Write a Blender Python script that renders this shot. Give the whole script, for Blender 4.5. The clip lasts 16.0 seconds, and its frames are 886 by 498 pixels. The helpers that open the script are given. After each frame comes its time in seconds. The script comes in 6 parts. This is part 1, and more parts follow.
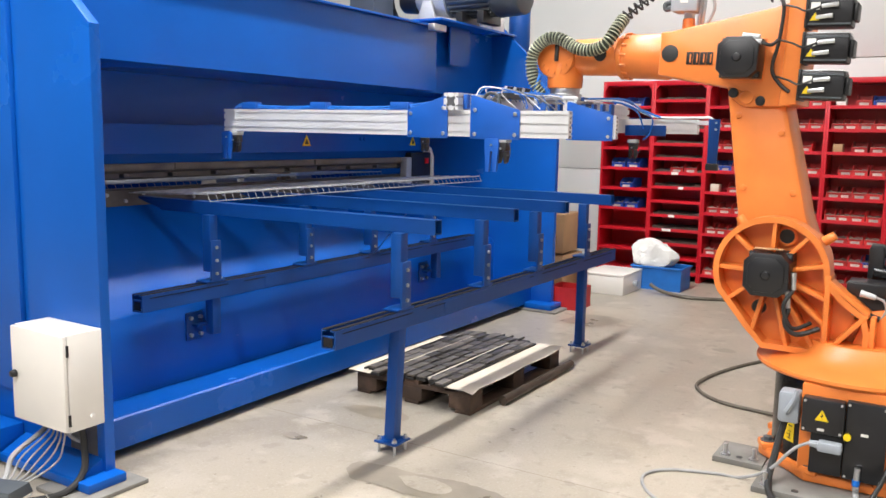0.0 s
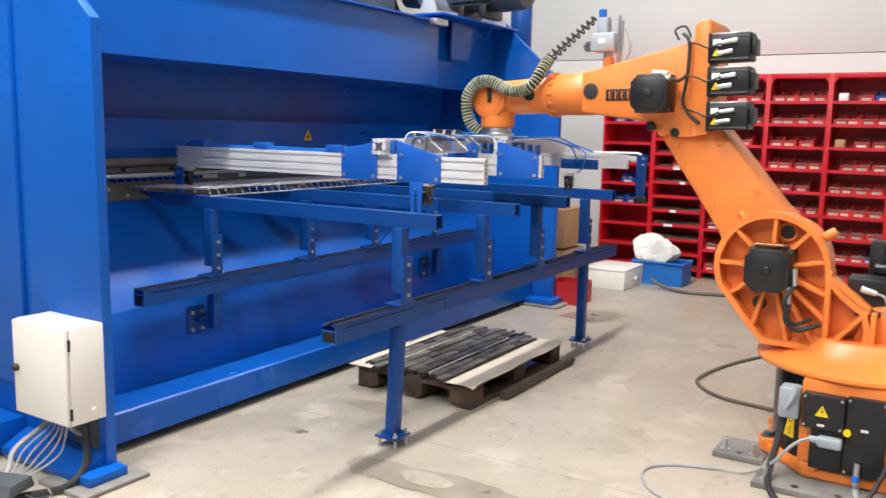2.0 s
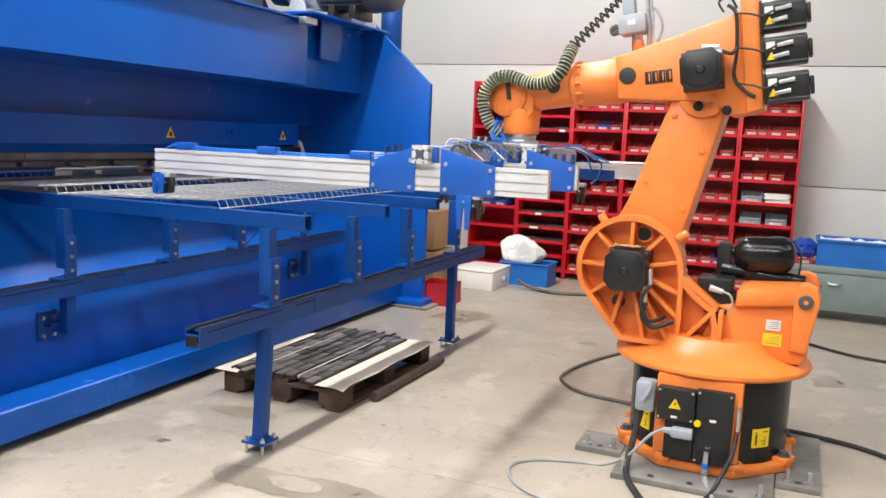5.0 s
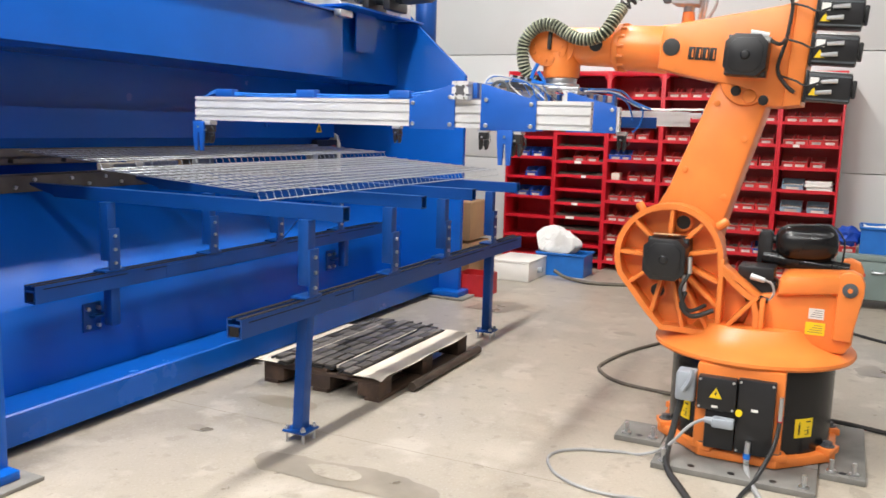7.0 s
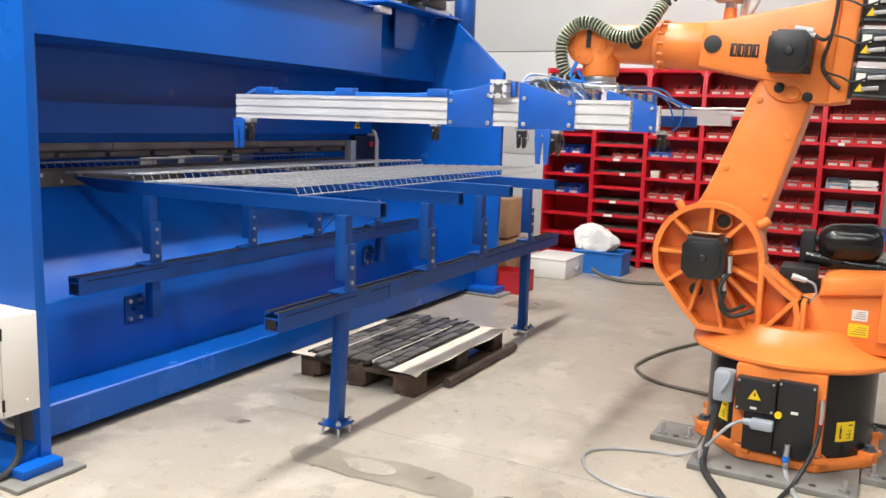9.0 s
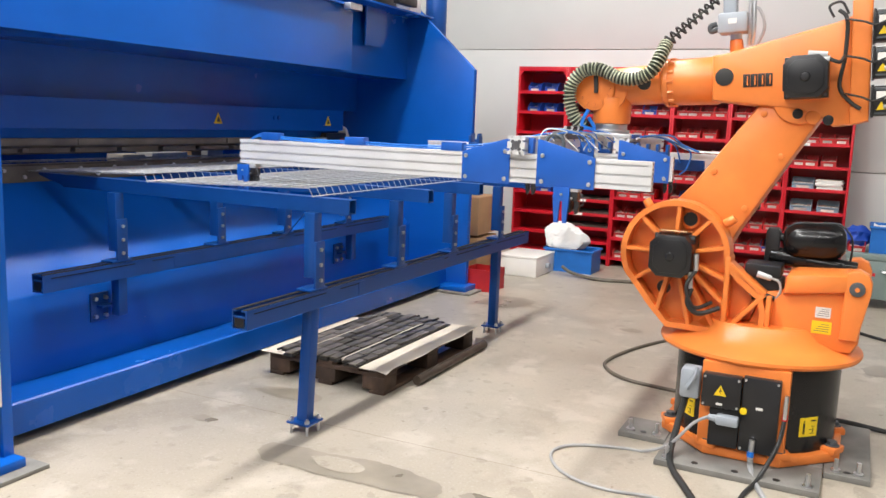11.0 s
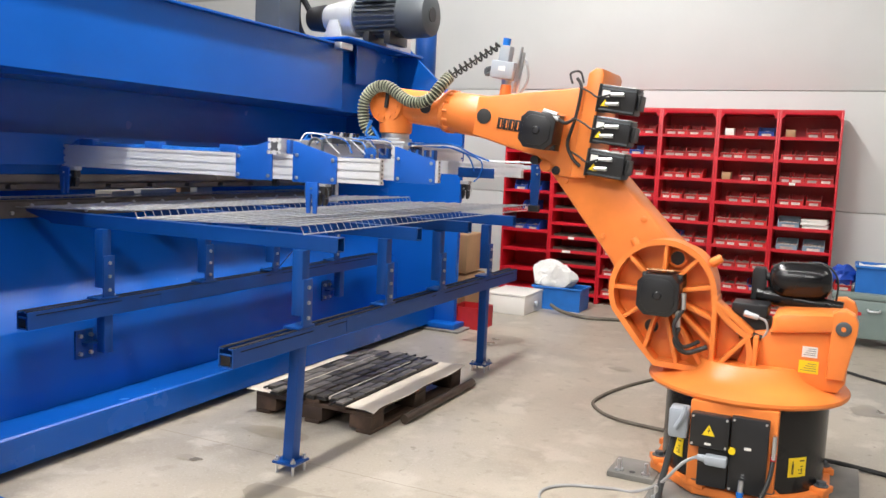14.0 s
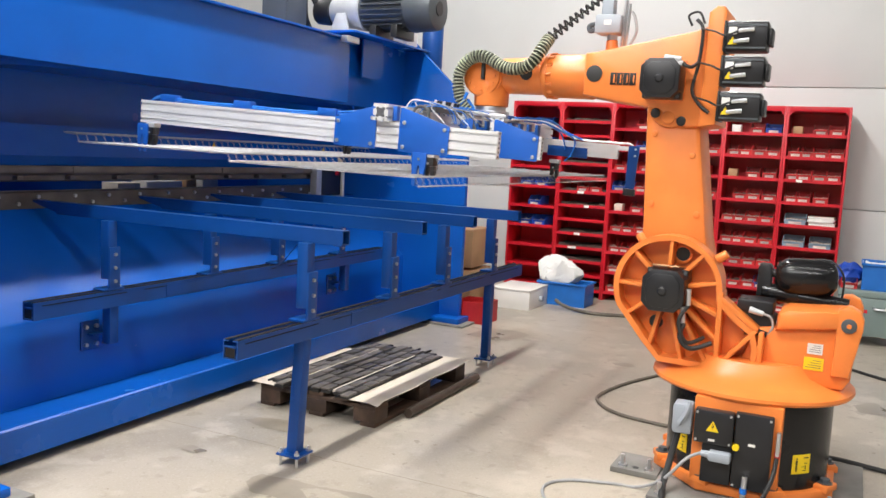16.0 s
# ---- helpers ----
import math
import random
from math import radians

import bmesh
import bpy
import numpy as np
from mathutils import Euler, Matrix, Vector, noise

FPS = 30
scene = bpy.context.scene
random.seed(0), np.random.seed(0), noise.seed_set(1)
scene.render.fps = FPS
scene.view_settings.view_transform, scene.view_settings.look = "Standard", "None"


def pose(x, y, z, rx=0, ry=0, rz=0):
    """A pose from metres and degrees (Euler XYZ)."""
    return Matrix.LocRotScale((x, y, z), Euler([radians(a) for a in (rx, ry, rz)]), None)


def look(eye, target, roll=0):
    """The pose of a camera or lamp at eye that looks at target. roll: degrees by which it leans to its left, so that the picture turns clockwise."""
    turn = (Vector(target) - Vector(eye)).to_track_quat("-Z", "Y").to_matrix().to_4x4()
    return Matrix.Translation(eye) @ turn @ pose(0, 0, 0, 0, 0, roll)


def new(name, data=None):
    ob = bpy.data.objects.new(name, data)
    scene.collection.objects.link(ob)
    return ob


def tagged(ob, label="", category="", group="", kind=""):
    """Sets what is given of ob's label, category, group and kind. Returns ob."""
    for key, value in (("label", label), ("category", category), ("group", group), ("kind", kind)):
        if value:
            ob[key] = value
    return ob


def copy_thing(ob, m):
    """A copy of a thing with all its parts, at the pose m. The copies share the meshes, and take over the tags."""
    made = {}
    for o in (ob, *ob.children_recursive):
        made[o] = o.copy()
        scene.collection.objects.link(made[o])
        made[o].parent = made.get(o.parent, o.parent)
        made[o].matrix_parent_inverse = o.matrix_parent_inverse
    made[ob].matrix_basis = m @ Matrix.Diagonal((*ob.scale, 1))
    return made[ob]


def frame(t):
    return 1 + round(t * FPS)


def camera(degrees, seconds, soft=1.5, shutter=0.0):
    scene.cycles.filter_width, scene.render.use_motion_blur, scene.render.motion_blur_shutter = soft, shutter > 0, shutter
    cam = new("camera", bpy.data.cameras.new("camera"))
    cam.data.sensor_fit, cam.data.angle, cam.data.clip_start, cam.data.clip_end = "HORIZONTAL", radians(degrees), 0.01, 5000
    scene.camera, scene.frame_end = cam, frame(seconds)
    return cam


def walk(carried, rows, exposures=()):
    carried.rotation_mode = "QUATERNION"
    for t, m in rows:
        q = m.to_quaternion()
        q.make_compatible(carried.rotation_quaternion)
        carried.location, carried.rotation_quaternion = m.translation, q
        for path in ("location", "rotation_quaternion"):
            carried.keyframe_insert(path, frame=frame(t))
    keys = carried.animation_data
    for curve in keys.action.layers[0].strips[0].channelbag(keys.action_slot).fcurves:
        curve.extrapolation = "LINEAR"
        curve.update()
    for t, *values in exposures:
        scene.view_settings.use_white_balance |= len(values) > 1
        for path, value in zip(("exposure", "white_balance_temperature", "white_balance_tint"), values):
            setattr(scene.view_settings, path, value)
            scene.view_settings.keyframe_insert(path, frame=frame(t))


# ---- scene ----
cam = camera(55.84, 16.0, 1.5, 0.4)
# seconds, eye, target, roll
PATH = [
    (0.0, (-0.0029, 0.0777, 1.5702), (1.6767, 1.1288, 1.2978), 1.03),
    (0.5, (-0.0028, 0.0836, 1.5673), (1.664, 1.1539, 1.2916), 1.53),
    (1.0, (-0.0078, 0.0876, 1.5741), (1.6519, 1.1677, 1.2934), 1.33),
    (1.5, (0.0011, 0.0836, 1.5683), (1.6595, 1.1644, 1.2826), 1.33),
    (2.0, (-0.003, 0.0738, 1.5732), (1.673, 1.127, 1.2877), 1.13),
    (2.1, (-0.0027, 0.0752, 1.5735), (1.7085, 1.0634, 1.2894), 1.46),
    (2.2, (-0.0023, 0.0772, 1.5739), (1.7618, 0.968, 1.2918), 1.95),
    (2.3, (-0.002, 0.0786, 1.5742), (1.798, 0.9033, 1.2935), 2.28),
    (2.5, (-0.002, 0.0787, 1.5742), (1.7999, 0.8999, 1.2936), 2.3),
    (3.0, (-0.003, 0.0738, 1.5722), (1.7958, 0.8993, 1.2845), 2.3),
    (3.5, (0.0019, 0.0659, 1.5733), (1.8017, 0.8894, 1.2856), 2.1),
    (4.0, (0.0009, 0.0689, 1.5742), (1.8145, 0.8699, 1.3109), 2.4),
    (4.2, (0.0009, 0.0689, 1.5742), (1.8151, 0.8569, 1.3109), 2.4),
    (6.5, (-0.0019, 0.0708, 1.5614), (1.8151, 0.8569, 1.2781), 2.2),
    (7.0, (-0.0127, 0.0777, 1.5613), (1.7713, 0.9328, 1.2675), 1.61),
    (7.5, (-0.0186, 0.0806, 1.5554), (1.7415, 0.9813, 1.2541), 1.81),
    (8.0, (-0.0137, 0.0718, 1.5564), (1.7229, 1.0167, 1.2537), 1.62),
    (8.5, (-0.0098, 0.0747, 1.5564), (1.7285, 1.0159, 1.252), 1.72),
    (9.0, (-0.0137, 0.0747, 1.5584), (1.7293, 1.0073, 1.2549), 1.82),
    (11.5, (-0.005, 0.06, 1.5546), (1.7727, 0.9233, 1.2466), 2.41),
    (12.0, (-0.0079, 0.0609, 1.5506), (1.772, 0.9189, 1.2408), 2.61),
    (12.5, (-0.0108, 0.059, 1.5545), (1.7713, 0.9141, 1.2497), 2.61),
    (13.0, (-0.0069, 0.0639, 1.5634), (1.7812, 0.9183, 1.2936), 2.71),
    (13.5, (-0.005, 0.061, 1.5634), (1.7888, 0.9133, 1.3267), 2.41),
    (14.0, (-0.0079, 0.058, 1.5634), (1.7854, 0.9163, 1.3457), 2.51),
    (14.5, (-0.0049, 0.059, 1.5595), (1.784, 0.9245, 1.3346), 2.71),
    (15.0, (-0.0058, 0.0649, 1.5575), (1.7785, 0.9377, 1.3245), 2.71),
    (15.5, (-0.0078, 0.0649, 1.5594), (1.7753, 0.9395, 1.3235), 3.01),
    (16.0, (-0.0069, 0.056, 1.5575), (1.7797, 0.9249, 1.3276), 2.91),
]
walk(cam, [(t, look(e, g, r)) for t, e, g, r in PATH])

# ---- light: a closed hall with rows of ceiling lamps, some added as fill ----
world = bpy.data.worlds.new("hall_sky")
scene.world = world
world.use_nodes = True
wn = world.node_tree
sky = wn.nodes.new("ShaderNodeTexSky")
sky.sky_type, sky.sun_disc, sky.sun_elevation, sky.sun_rotation = "NISHITA", False, radians(40), radians(200)
wn.links.new(sky.outputs[0], wn.nodes["Background"].inputs[0])
wn.nodes["Background"].inputs[1].default_value = 0.1


def lamp(name, x, y, z, sx, sy, watts, rx=0, ry=0, rz=0, tint=(1, 0.985, 0.96)):
    data = bpy.data.lights.new(name, "AREA")
    data.shape, data.size, data.size_y, data.energy, data.color = "RECTANGLE", sx, sy, watts, tint
    ob = new(name, data)
    ob.matrix_world = pose(x, y, z, rx, ry, rz)
    return ob


# rows of tubes under the roof: place, length along x, length along y, watts
# the last three rows are added, out of view, as fill light
LAMPS = [(3.1, 2.75, 8.6, 0.28, 740), (1.9, -2.2, 0.2, 8.0, 190), (5.6, -5.6, 0.2, 3.4, 90), (-2.6, 1.6, 0.2, 7.0, 540), (-5.0, 3.0, 6.0, 0.2, 80), (3.6, 7.2, 9.0, 0.2, 150)]
for lx, ly, sx, sy, w in LAMPS:
    lamp("hall_and_fill_lamp", lx, ly, 6.05, sx, sy, w)
scene.view_settings.exposure = 0.1


# ---- materials ----
def material(name, colour, rough=0.5, metal=0.0, vary=0.12, scale=6.0, bump=0.02, bscale=60.0, rvary=0.1, coat=0.0, island=0.0, spec=0.5):
    m = bpy.data.materials.new(name)
    m.use_nodes = True
    n, l = m.node_tree.nodes, m.node_tree.links
    b = n["Principled BSDF"]
    b.inputs["Metallic"].default_value = metal
    b.inputs["Coat Weight"].default_value = coat
    b.inputs["Specular IOR Level"].default_value = spec
    tc = n.new("ShaderNodeTexCoord")
    n1 = n.new("ShaderNodeTexNoise")
    n1.inputs["Scale"].default_value, n1.inputs["Detail"].default_value = scale, 6
    l.new(tc.outputs["Object"], n1.inputs["Vector"])
    ramp = n.new("ShaderNodeValToRGB")
    lo = [c * (1 - vary) for c in colour]
    hi = [min(1, c * (1 + vary)) for c in colour]
    ramp.color_ramp.elements[0].position, ramp.color_ramp.elements[0].color = 0.3, (*lo, 1)
    ramp.color_ramp.elements[1].position, ramp.color_ramp.elements[1].color = 0.7, (*hi, 1)
    l.new(n1.outputs["Fac"], ramp.inputs["Fac"])
    out = ramp.outputs["Color"]
    if island:
        info = n.new("ShaderNodeObjectInfo")
        hsv = n.new("ShaderNodeHueSaturation")
        mr = n.new("ShaderNodeMapRange")
        mr.inputs["To Min"].default_value, mr.inputs["To Max"].default_value = 1 - island, 1 + island
        l.new(info.outputs["Random"], mr.inputs["Value"])
        l.new(mr.outputs["Result"], hsv.inputs["Value"])
        l.new(out, hsv.inputs["Color"])
        out = hsv.outputs["Color"]
    l.new(out, b.inputs["Base Color"])
    n2 = n.new("ShaderNodeTexNoise")
    n2.inputs["Scale"].default_value, n2.inputs["Detail"].default_value = bscale, 4
    l.new(tc.outputs["Object"], n2.inputs["Vector"])
    rr = n.new("ShaderNodeMapRange")
    rr.inputs["To Min"].default_value, rr.inputs["To Max"].default_value = max(0.03, rough - rvary), min(1, rough + rvary)
    l.new(n1.outputs["Fac"], rr.inputs["Value"])
    l.new(rr.outputs["Result"], b.inputs["Roughness"])
    if bump:
        bp = n.new("ShaderNodeBump")
        bp.inputs["Strength"].default_value, bp.inputs["Distance"].default_value = bump, 0.01
        l.new(n2.outputs["Fac"], bp.inputs["Height"])
        l.new(bp.outputs["Normal"], b.inputs["Normal"])
    return m


M_BLUE = material("press_blue_paint", (0.003, 0.088, 0.42), 0.26, 0, 0.10, 1.6, 0.03, 45, 0.04, spec=0.36)
M_RACK = material("rack_blue_paint", (0.004, 0.050, 0.225), 0.36, 0, 0.14, 3, 0.03, 60, spec=0.35)
M_PLATE = material("gripper_blue_paint", (0.008, 0.09, 0.42), 0.38, 0, 0.10, 5, 0.02, 80)
M_ORANGE = material("robot_orange_paint", (0.78, 0.215, 0.042), 0.36, 0, 0.11, 5, 0.04, 90, 0.08)
M_BLACK = material("black_coating", (0.012, 0.012, 0.014), 0.38, 0, 0.3, 8, 0.03, 120)
M_RUBBER = material("cable_rubber", (0.02, 0.02, 0.02), 0.55, 0, 0.3, 8, 0.05, 120)
M_GCABLE = material("grey_cable", (0.33, 0.33, 0.33), 0.5, 0, 0.2, 8, 0.02, 120)
M_WCABLE = material("white_tube", (0.75, 0.77, 0.78), 0.4, 0, 0.1, 8, 0.02, 120)
M_BTUBE = material("blue_air_tube", (0.01, 0.16, 0.62), 0.35, 0, 0.1, 8, 0.02, 120)
M_RIB = material("hose_rib", (0.36, 0.38, 0.27), 0.45, 0, 0.4, 12, 0.03, 120)
M_HOSE = material("corrugated_hose", (0.05, 0.06, 0.045), 0.5, 0, 0.4, 12, 0.03, 120)
M_ALU = material("anodised_aluminium", (0.70, 0.70, 0.71), 0.36, 0.25, 0.06, 5, 0.02, 150)
M_SLOT = material("slot_shadow_metal", (0.10, 0.10, 0.11), 0.6, 0.4, 0.2, 20, 0.02, 100)
M_STEEL = material("zinc_steel", (0.62, 0.63, 0.65), 0.32, 0.95, 0.12, 12, 0.03, 120)
M_WIRE = material("galvanised_wire", (0.50, 0.51, 0.52), 0.38, 0.6, 0.25, 20, 0.02, 120)
M_TOOL = material("oiled_tool_steel", (0.125, 0.112, 0.104), 0.42, 0.6, 0.35, 6, 0.06, 60)
M_PUNCH = material("worn_punch_steel", (0.17, 0.145, 0.128), 0.55, 0.15, 0.35, 5, 0.06, 60)
M_DARKRAIL = material("dark_rail_strip_and_shade", (0.012, 0.011, 0.012), 0.65, 0.0, 0.4, 9, 0.04, 60, spec=0.2)
M_CREAM = material("cabinet_cream_paint", (0.74, 0.71, 0.67), 0.42, 0, 0.04, 3, 0.03, 80)
M_WALL = material("white_wall_panel", (0.60, 0.60, 0.588), 0.55, 0, 0.03, 1.2, 0.03, 30)
M_HALL = material("grey_hall_wall", (0.34, 0.34, 0.34), 0.6, 0, 0.05, 1.2, 0.03, 30)
M_CEIL = material("ceiling_paint", (0.36, 0.36, 0.36), 0.7, 0, 0.05, 1.2, 0.03, 30)
M_RED = material("shelf_red_paint", (0.55, 0.010, 0.022), 0.36, 0, 0.12, 4, 0.02, 80)
M_REDBIN = material("red_plastic_bin", (0.47, 0.018, 0.02), 0.42, 0, 0.15, 8, 0.02, 80, island=0.35)
M_BLUEBIN = material("blue_plastic_bin", (0.010, 0.055, 0.36), 0.42, 0, 0.15, 8, 0.02, 80, island=0.25)
M_TUB = material("light_blue_plastic_tub", (0.010, 0.13, 0.46), 0.42, 0, 0.12, 6, 0.02, 80)
M_CARDPALE = material("soiled_bin_card", (0.52, 0.44, 0.40), 0.6, 0, 0.2, 30, 0.02, 80, island=0.3)
M_GREYBIN = material("blue_grey_plastic_bin", (0.20, 0.28, 0.36), 0.5, 0, 0.15, 8, 0.02, 80, island=0.2)
M_LABEL = material("paper_label", (0.74, 0.72, 0.68), 0.6, 0, 0.06, 12, 0.02, 80)
M_FILL = material("mixed_small_goods", (0.34, 0.29, 0.25), 0.5, 0.2, 0.7, 60, 0.2, 60, island=0.5)
M_PARTS = material("small_metal_parts", (0.10, 0.082, 0.068), 0.5, 0.5, 0.5, 40, 0.2, 60)
M_WOOD = material("dark_pallet_wood", (0.060, 0.036, 0.024), 0.7, 0, 0.45, 9, 0.2, 40, island=0.3)
M_CARD = material("cardboard", (0.42, 0.25, 0.13), 0.75, 0, 0.12, 4, 0.06, 60)
M_SHEET = material("pale_board_sheet", (0.62, 0.55, 0.46), 0.7, 0, 0.08, 5, 0.05, 60)
M_LOOP = material("dusty_brown_cable", (0.11, 0.092, 0.07), 0.55, 0, 0.3, 10, 0.03, 80)
M_GAPSHADE = material("slat_gap_shade_steel", (0.03, 0.028, 0.026), 0.5, 0.3, 0.5, 8, 0.08, 50)
M_PIPE = material("rusty_dark_pipe", (0.07, 0.052, 0.04), 0.45, 0.4, 0.4, 10, 0.06, 60)
M_SLAT = material("burnt_slat_steel", (0.145, 0.128, 0.112), 0.5, 0.2, 0.45, 8, 0.08, 50, island=0.5)
M_YELLOW = material("yellow_sticker", (0.85, 0.60, 0.01), 0.45, 0, 0.06, 8, 0.01, 80)
M_INK_SHADE = material("black_ink_and_hole_shade", (0.01, 0.01, 0.01), 0.5, 0, 0.1, 8, 0, 80)
M_BAG = material("white_sack_cloth", (0.74, 0.73, 0.71), 0.8, 0, 0.07, 6, 0.25, 30)
M_GREYBOX = material("grey_green_cabinet_paint", (0.17, 0.22, 0.21), 0.45, 0, 0.08, 5, 0.03, 80)
M_GREY = material("grey_plastic_housing", (0.33, 0.36, 0.40), 0.45, 0, 0.08, 8, 0.02, 90)
M_MOTOR = material("grey_motor_paint", (0.075, 0.085, 0.095), 0.42, 0.1, 0.12, 6, 0.03, 80)
M_PUMP = material("light_grey_cast_housing", (0.50, 0.51, 0.52), 0.4, 0.3, 0.12, 8, 0.05, 80)
M_PLATEST = material("base_plate_steel", (0.19, 0.182, 0.168), 0.6, 0.1, 0.35, 5, 0.05, 60)
M_GREYCOL = material("dark_grey_column_paint", (0.07, 0.08, 0.09), 0.5, 0, 0.1, 4, 0.02, 60)
M_TANK = material("black_accumulator", (0.009, 0.009, 0.010), 0.2, 0, 0.3, 5, 0.02, 120, spec=0.35)


def concrete():
    m = material("polished_concrete", (0.375, 0.328, 0.264), 0.34, 0, 0.10, 0.9, 0.04, 45, 0.12)
    n, l = m.node_tree.nodes, m.node_tree.links
    b = n["Principled BSDF"]
    base = b.inputs["Base Color"].links[0].from_socket
    tc = n["Texture Coordinate"] if "Texture Coordinate" in n else n.new("ShaderNodeTexCoord")

    def layer(src, scale, lo, hi, colour, detail=8, amount=0.6, mix="MIX"):
        nz = n.new("ShaderNodeTexNoise")
        nz.inputs["Scale"].default_value, nz.inputs["Detail"].default_value = scale, detail
        l.new(tc.outputs["Object"], nz.inputs["Vector"])
        mr = n.new("ShaderNodeMapRange")
        mr.inputs["From Min"].default_value, mr.inputs["From Max"].default_value, mr.inputs["To Max"].default_value = lo, hi, amount
        l.new(nz.outputs["Fac"], mr.inputs["Value"])
        mx = n.new("ShaderNodeMixRGB")
        mx.inputs[2].default_value = (*colour, 1)
        l.new(mr.outputs["Result"], mx.inputs[0])
        l.new(src, mx.inputs[1])
        return mx.outputs[0]

    s = layer(base, 0.55, 0.48, 0.66, (0.225, 0.21, 0.185), amount=0.65)
    s = layer(s, 1.7, 0.54, 0.64, (0.25, 0.212, 0.165), amount=0.55)
    s = layer(s, 3.4, 0.55, 0.66, (0.55, 0.50, 0.43), amount=0.45)
    s = layer(s, 9.0, 0.58, 0.78, (0.20, 0.165, 0.125), amount=0.6)
    s = layer(s, 26.0, 0.64, 0.78, (0.16, 0.13, 0.10), amount=0.6)
    s = layer(s, 5.2, 0.645, 0.665, (0.26, 0.222, 0.175), amount=0.6)
    s = layer(s, 13.0, 0.70, 0.72, (0.17, 0.14, 0.105), amount=0.7)
    s = layer(s, 2.3, 0.56, 0.70, (0.47, 0.425, 0.36), amount=0.3)
    s = layer(s, 70.0, 0.56, 0.72, (0.52, 0.48, 0.42), amount=0.4)
    s = layer(s, 110.0, 0.60, 0.70, (0.15, 0.125, 0.10), amount=0.45)
    l.new(s, b.inputs["Base Color"])
    return m


M_FLOOR = concrete()
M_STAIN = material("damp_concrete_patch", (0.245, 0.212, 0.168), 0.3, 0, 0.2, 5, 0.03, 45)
M_JOINT = material("floor_joint_filler", (0.27, 0.235, 0.19), 0.7, 0, 0.2, 5, 0.03, 45)


# ---- mesh helpers ----
def box(bm, x0, x1, y0, y1, z0, z1, bev=0.0, m=None):
    vs = [bm.verts.new((x, y, z)) for z in (z0, z1) for x, y in ((x0, y0), (x1, y0), (x1, y1), (x0, y1))]
    fs = [bm.faces.new([vs[i] for i in f]) for f in ((3, 2, 1, 0), (4, 5, 6, 7), (0, 1, 5, 4), (1, 2, 6, 5), (2, 3, 7, 6), (3, 0, 4, 7))]
    if m:
        bmesh.ops.transform(bm, matrix=m, verts=vs)
    if bev:
        es = list({e for f in fs for e in f.edges})
        bmesh.ops.bevel(bm, geom=es, offset=bev, segments=2, affect="EDGES", profile=0.5)
    return bm


def prism(bm, pts, axis, lo, hi, bev=0.0):
    """A polygon in the two other axes, in their order, pulled along an axis."""
    def at(p, q):
        v = list(p)
        v.insert("xyz".index(axis), q)
        return v
    a = [bm.verts.new(at(p, lo)) for p in pts]
    b = [bm.verts.new(at(p, hi)) for p in pts]
    n = len(pts)
    fs = [bm.faces.new(a), bm.faces.new(b[::-1])]
    fs += [bm.faces.new((a[i], b[i], b[(i + 1) % n], a[(i + 1) % n])) for i in range(n)]
    bmesh.ops.recalc_face_normals(bm, faces=fs)
    if bev:
        es = list({e for f in fs[:2] for e in f.edges})
        bmesh.ops.bevel(bm, geom=es, offset=bev, segments=2, affect="EDGES", profile=0.5)
    return bm


def rod(bm, p0, p1, r0, r1=None, seg=16, bev=0.0):
    p0, p1 = Vector(p0), Vector(p1)
    r1 = r0 if r1 is None else r1
    d = p1 - p0
    m = Matrix.Translation((p0 + p1) / 2) @ d.to_track_quat("Z", "Y").to_matrix().to_4x4()
    out = bmesh.ops.create_cone(bm, cap_ends=True, segments=seg, radius1=r0, radius2=r1, depth=d.length, matrix=m)
    if bev:
        caps = [f for v in out["verts"] for f in v.link_faces if len(f.verts) == seg]
        es = list({e for f in caps for e in f.edges})
        bmesh.ops.bevel(bm, geom=es, offset=bev, segments=2, affect="EDGES", profile=0.5)
    return bm


def smooth_path(pts, n=8):
    pts = [Vector(p) for p in pts]
    out = []
    for i in range(len(pts) - 1):
        a, b, c, d = pts[max(i - 1, 0)], pts[i], pts[i + 1], pts[min(i + 2, len(pts) - 1)]
        for k in range(n):
            t = k / n
            out.append(0.5 * (2 * b + (c - a) * t + (2 * a - 5 * b + 4 * c - d) * t * t + (3 * b - a - 3 * c + d) * t ** 3))
    return out + [pts[-1]]


def tube(bm, pts, r, seg=8, n=8, ribs=0.0, smooth=True):
    line = smooth_path(pts, n) if smooth else [Vector(p) for p in pts]
    side = Vector((0.31, 0.52, 0.79))
    rings = []
    for i, p in enumerate(line):
        d = (line[min(i + 1, len(line) - 1)] - line[max(i - 1, 0)]).normalized()
        u = (side - d * side.dot(d)).normalized()
        side = u
        v = d.cross(u)
        q = r * (1 + (ribs if i % 2 else -ribs))
        rings.append([bm.verts.new(p + q * (math.cos(2 * math.pi * k / seg) * u + math.sin(2 * math.pi * k / seg) * v)) for k in range(seg)])
    for a, b in zip(rings, rings[1:]):
        for k in range(seg):
            bm.faces.new((a[k], a[(k + 1) % seg], b[(k + 1) % seg], b[k]))
    bm.faces.new(rings[0][::-1])
    bm.faces.new(rings[-1])
    return bm


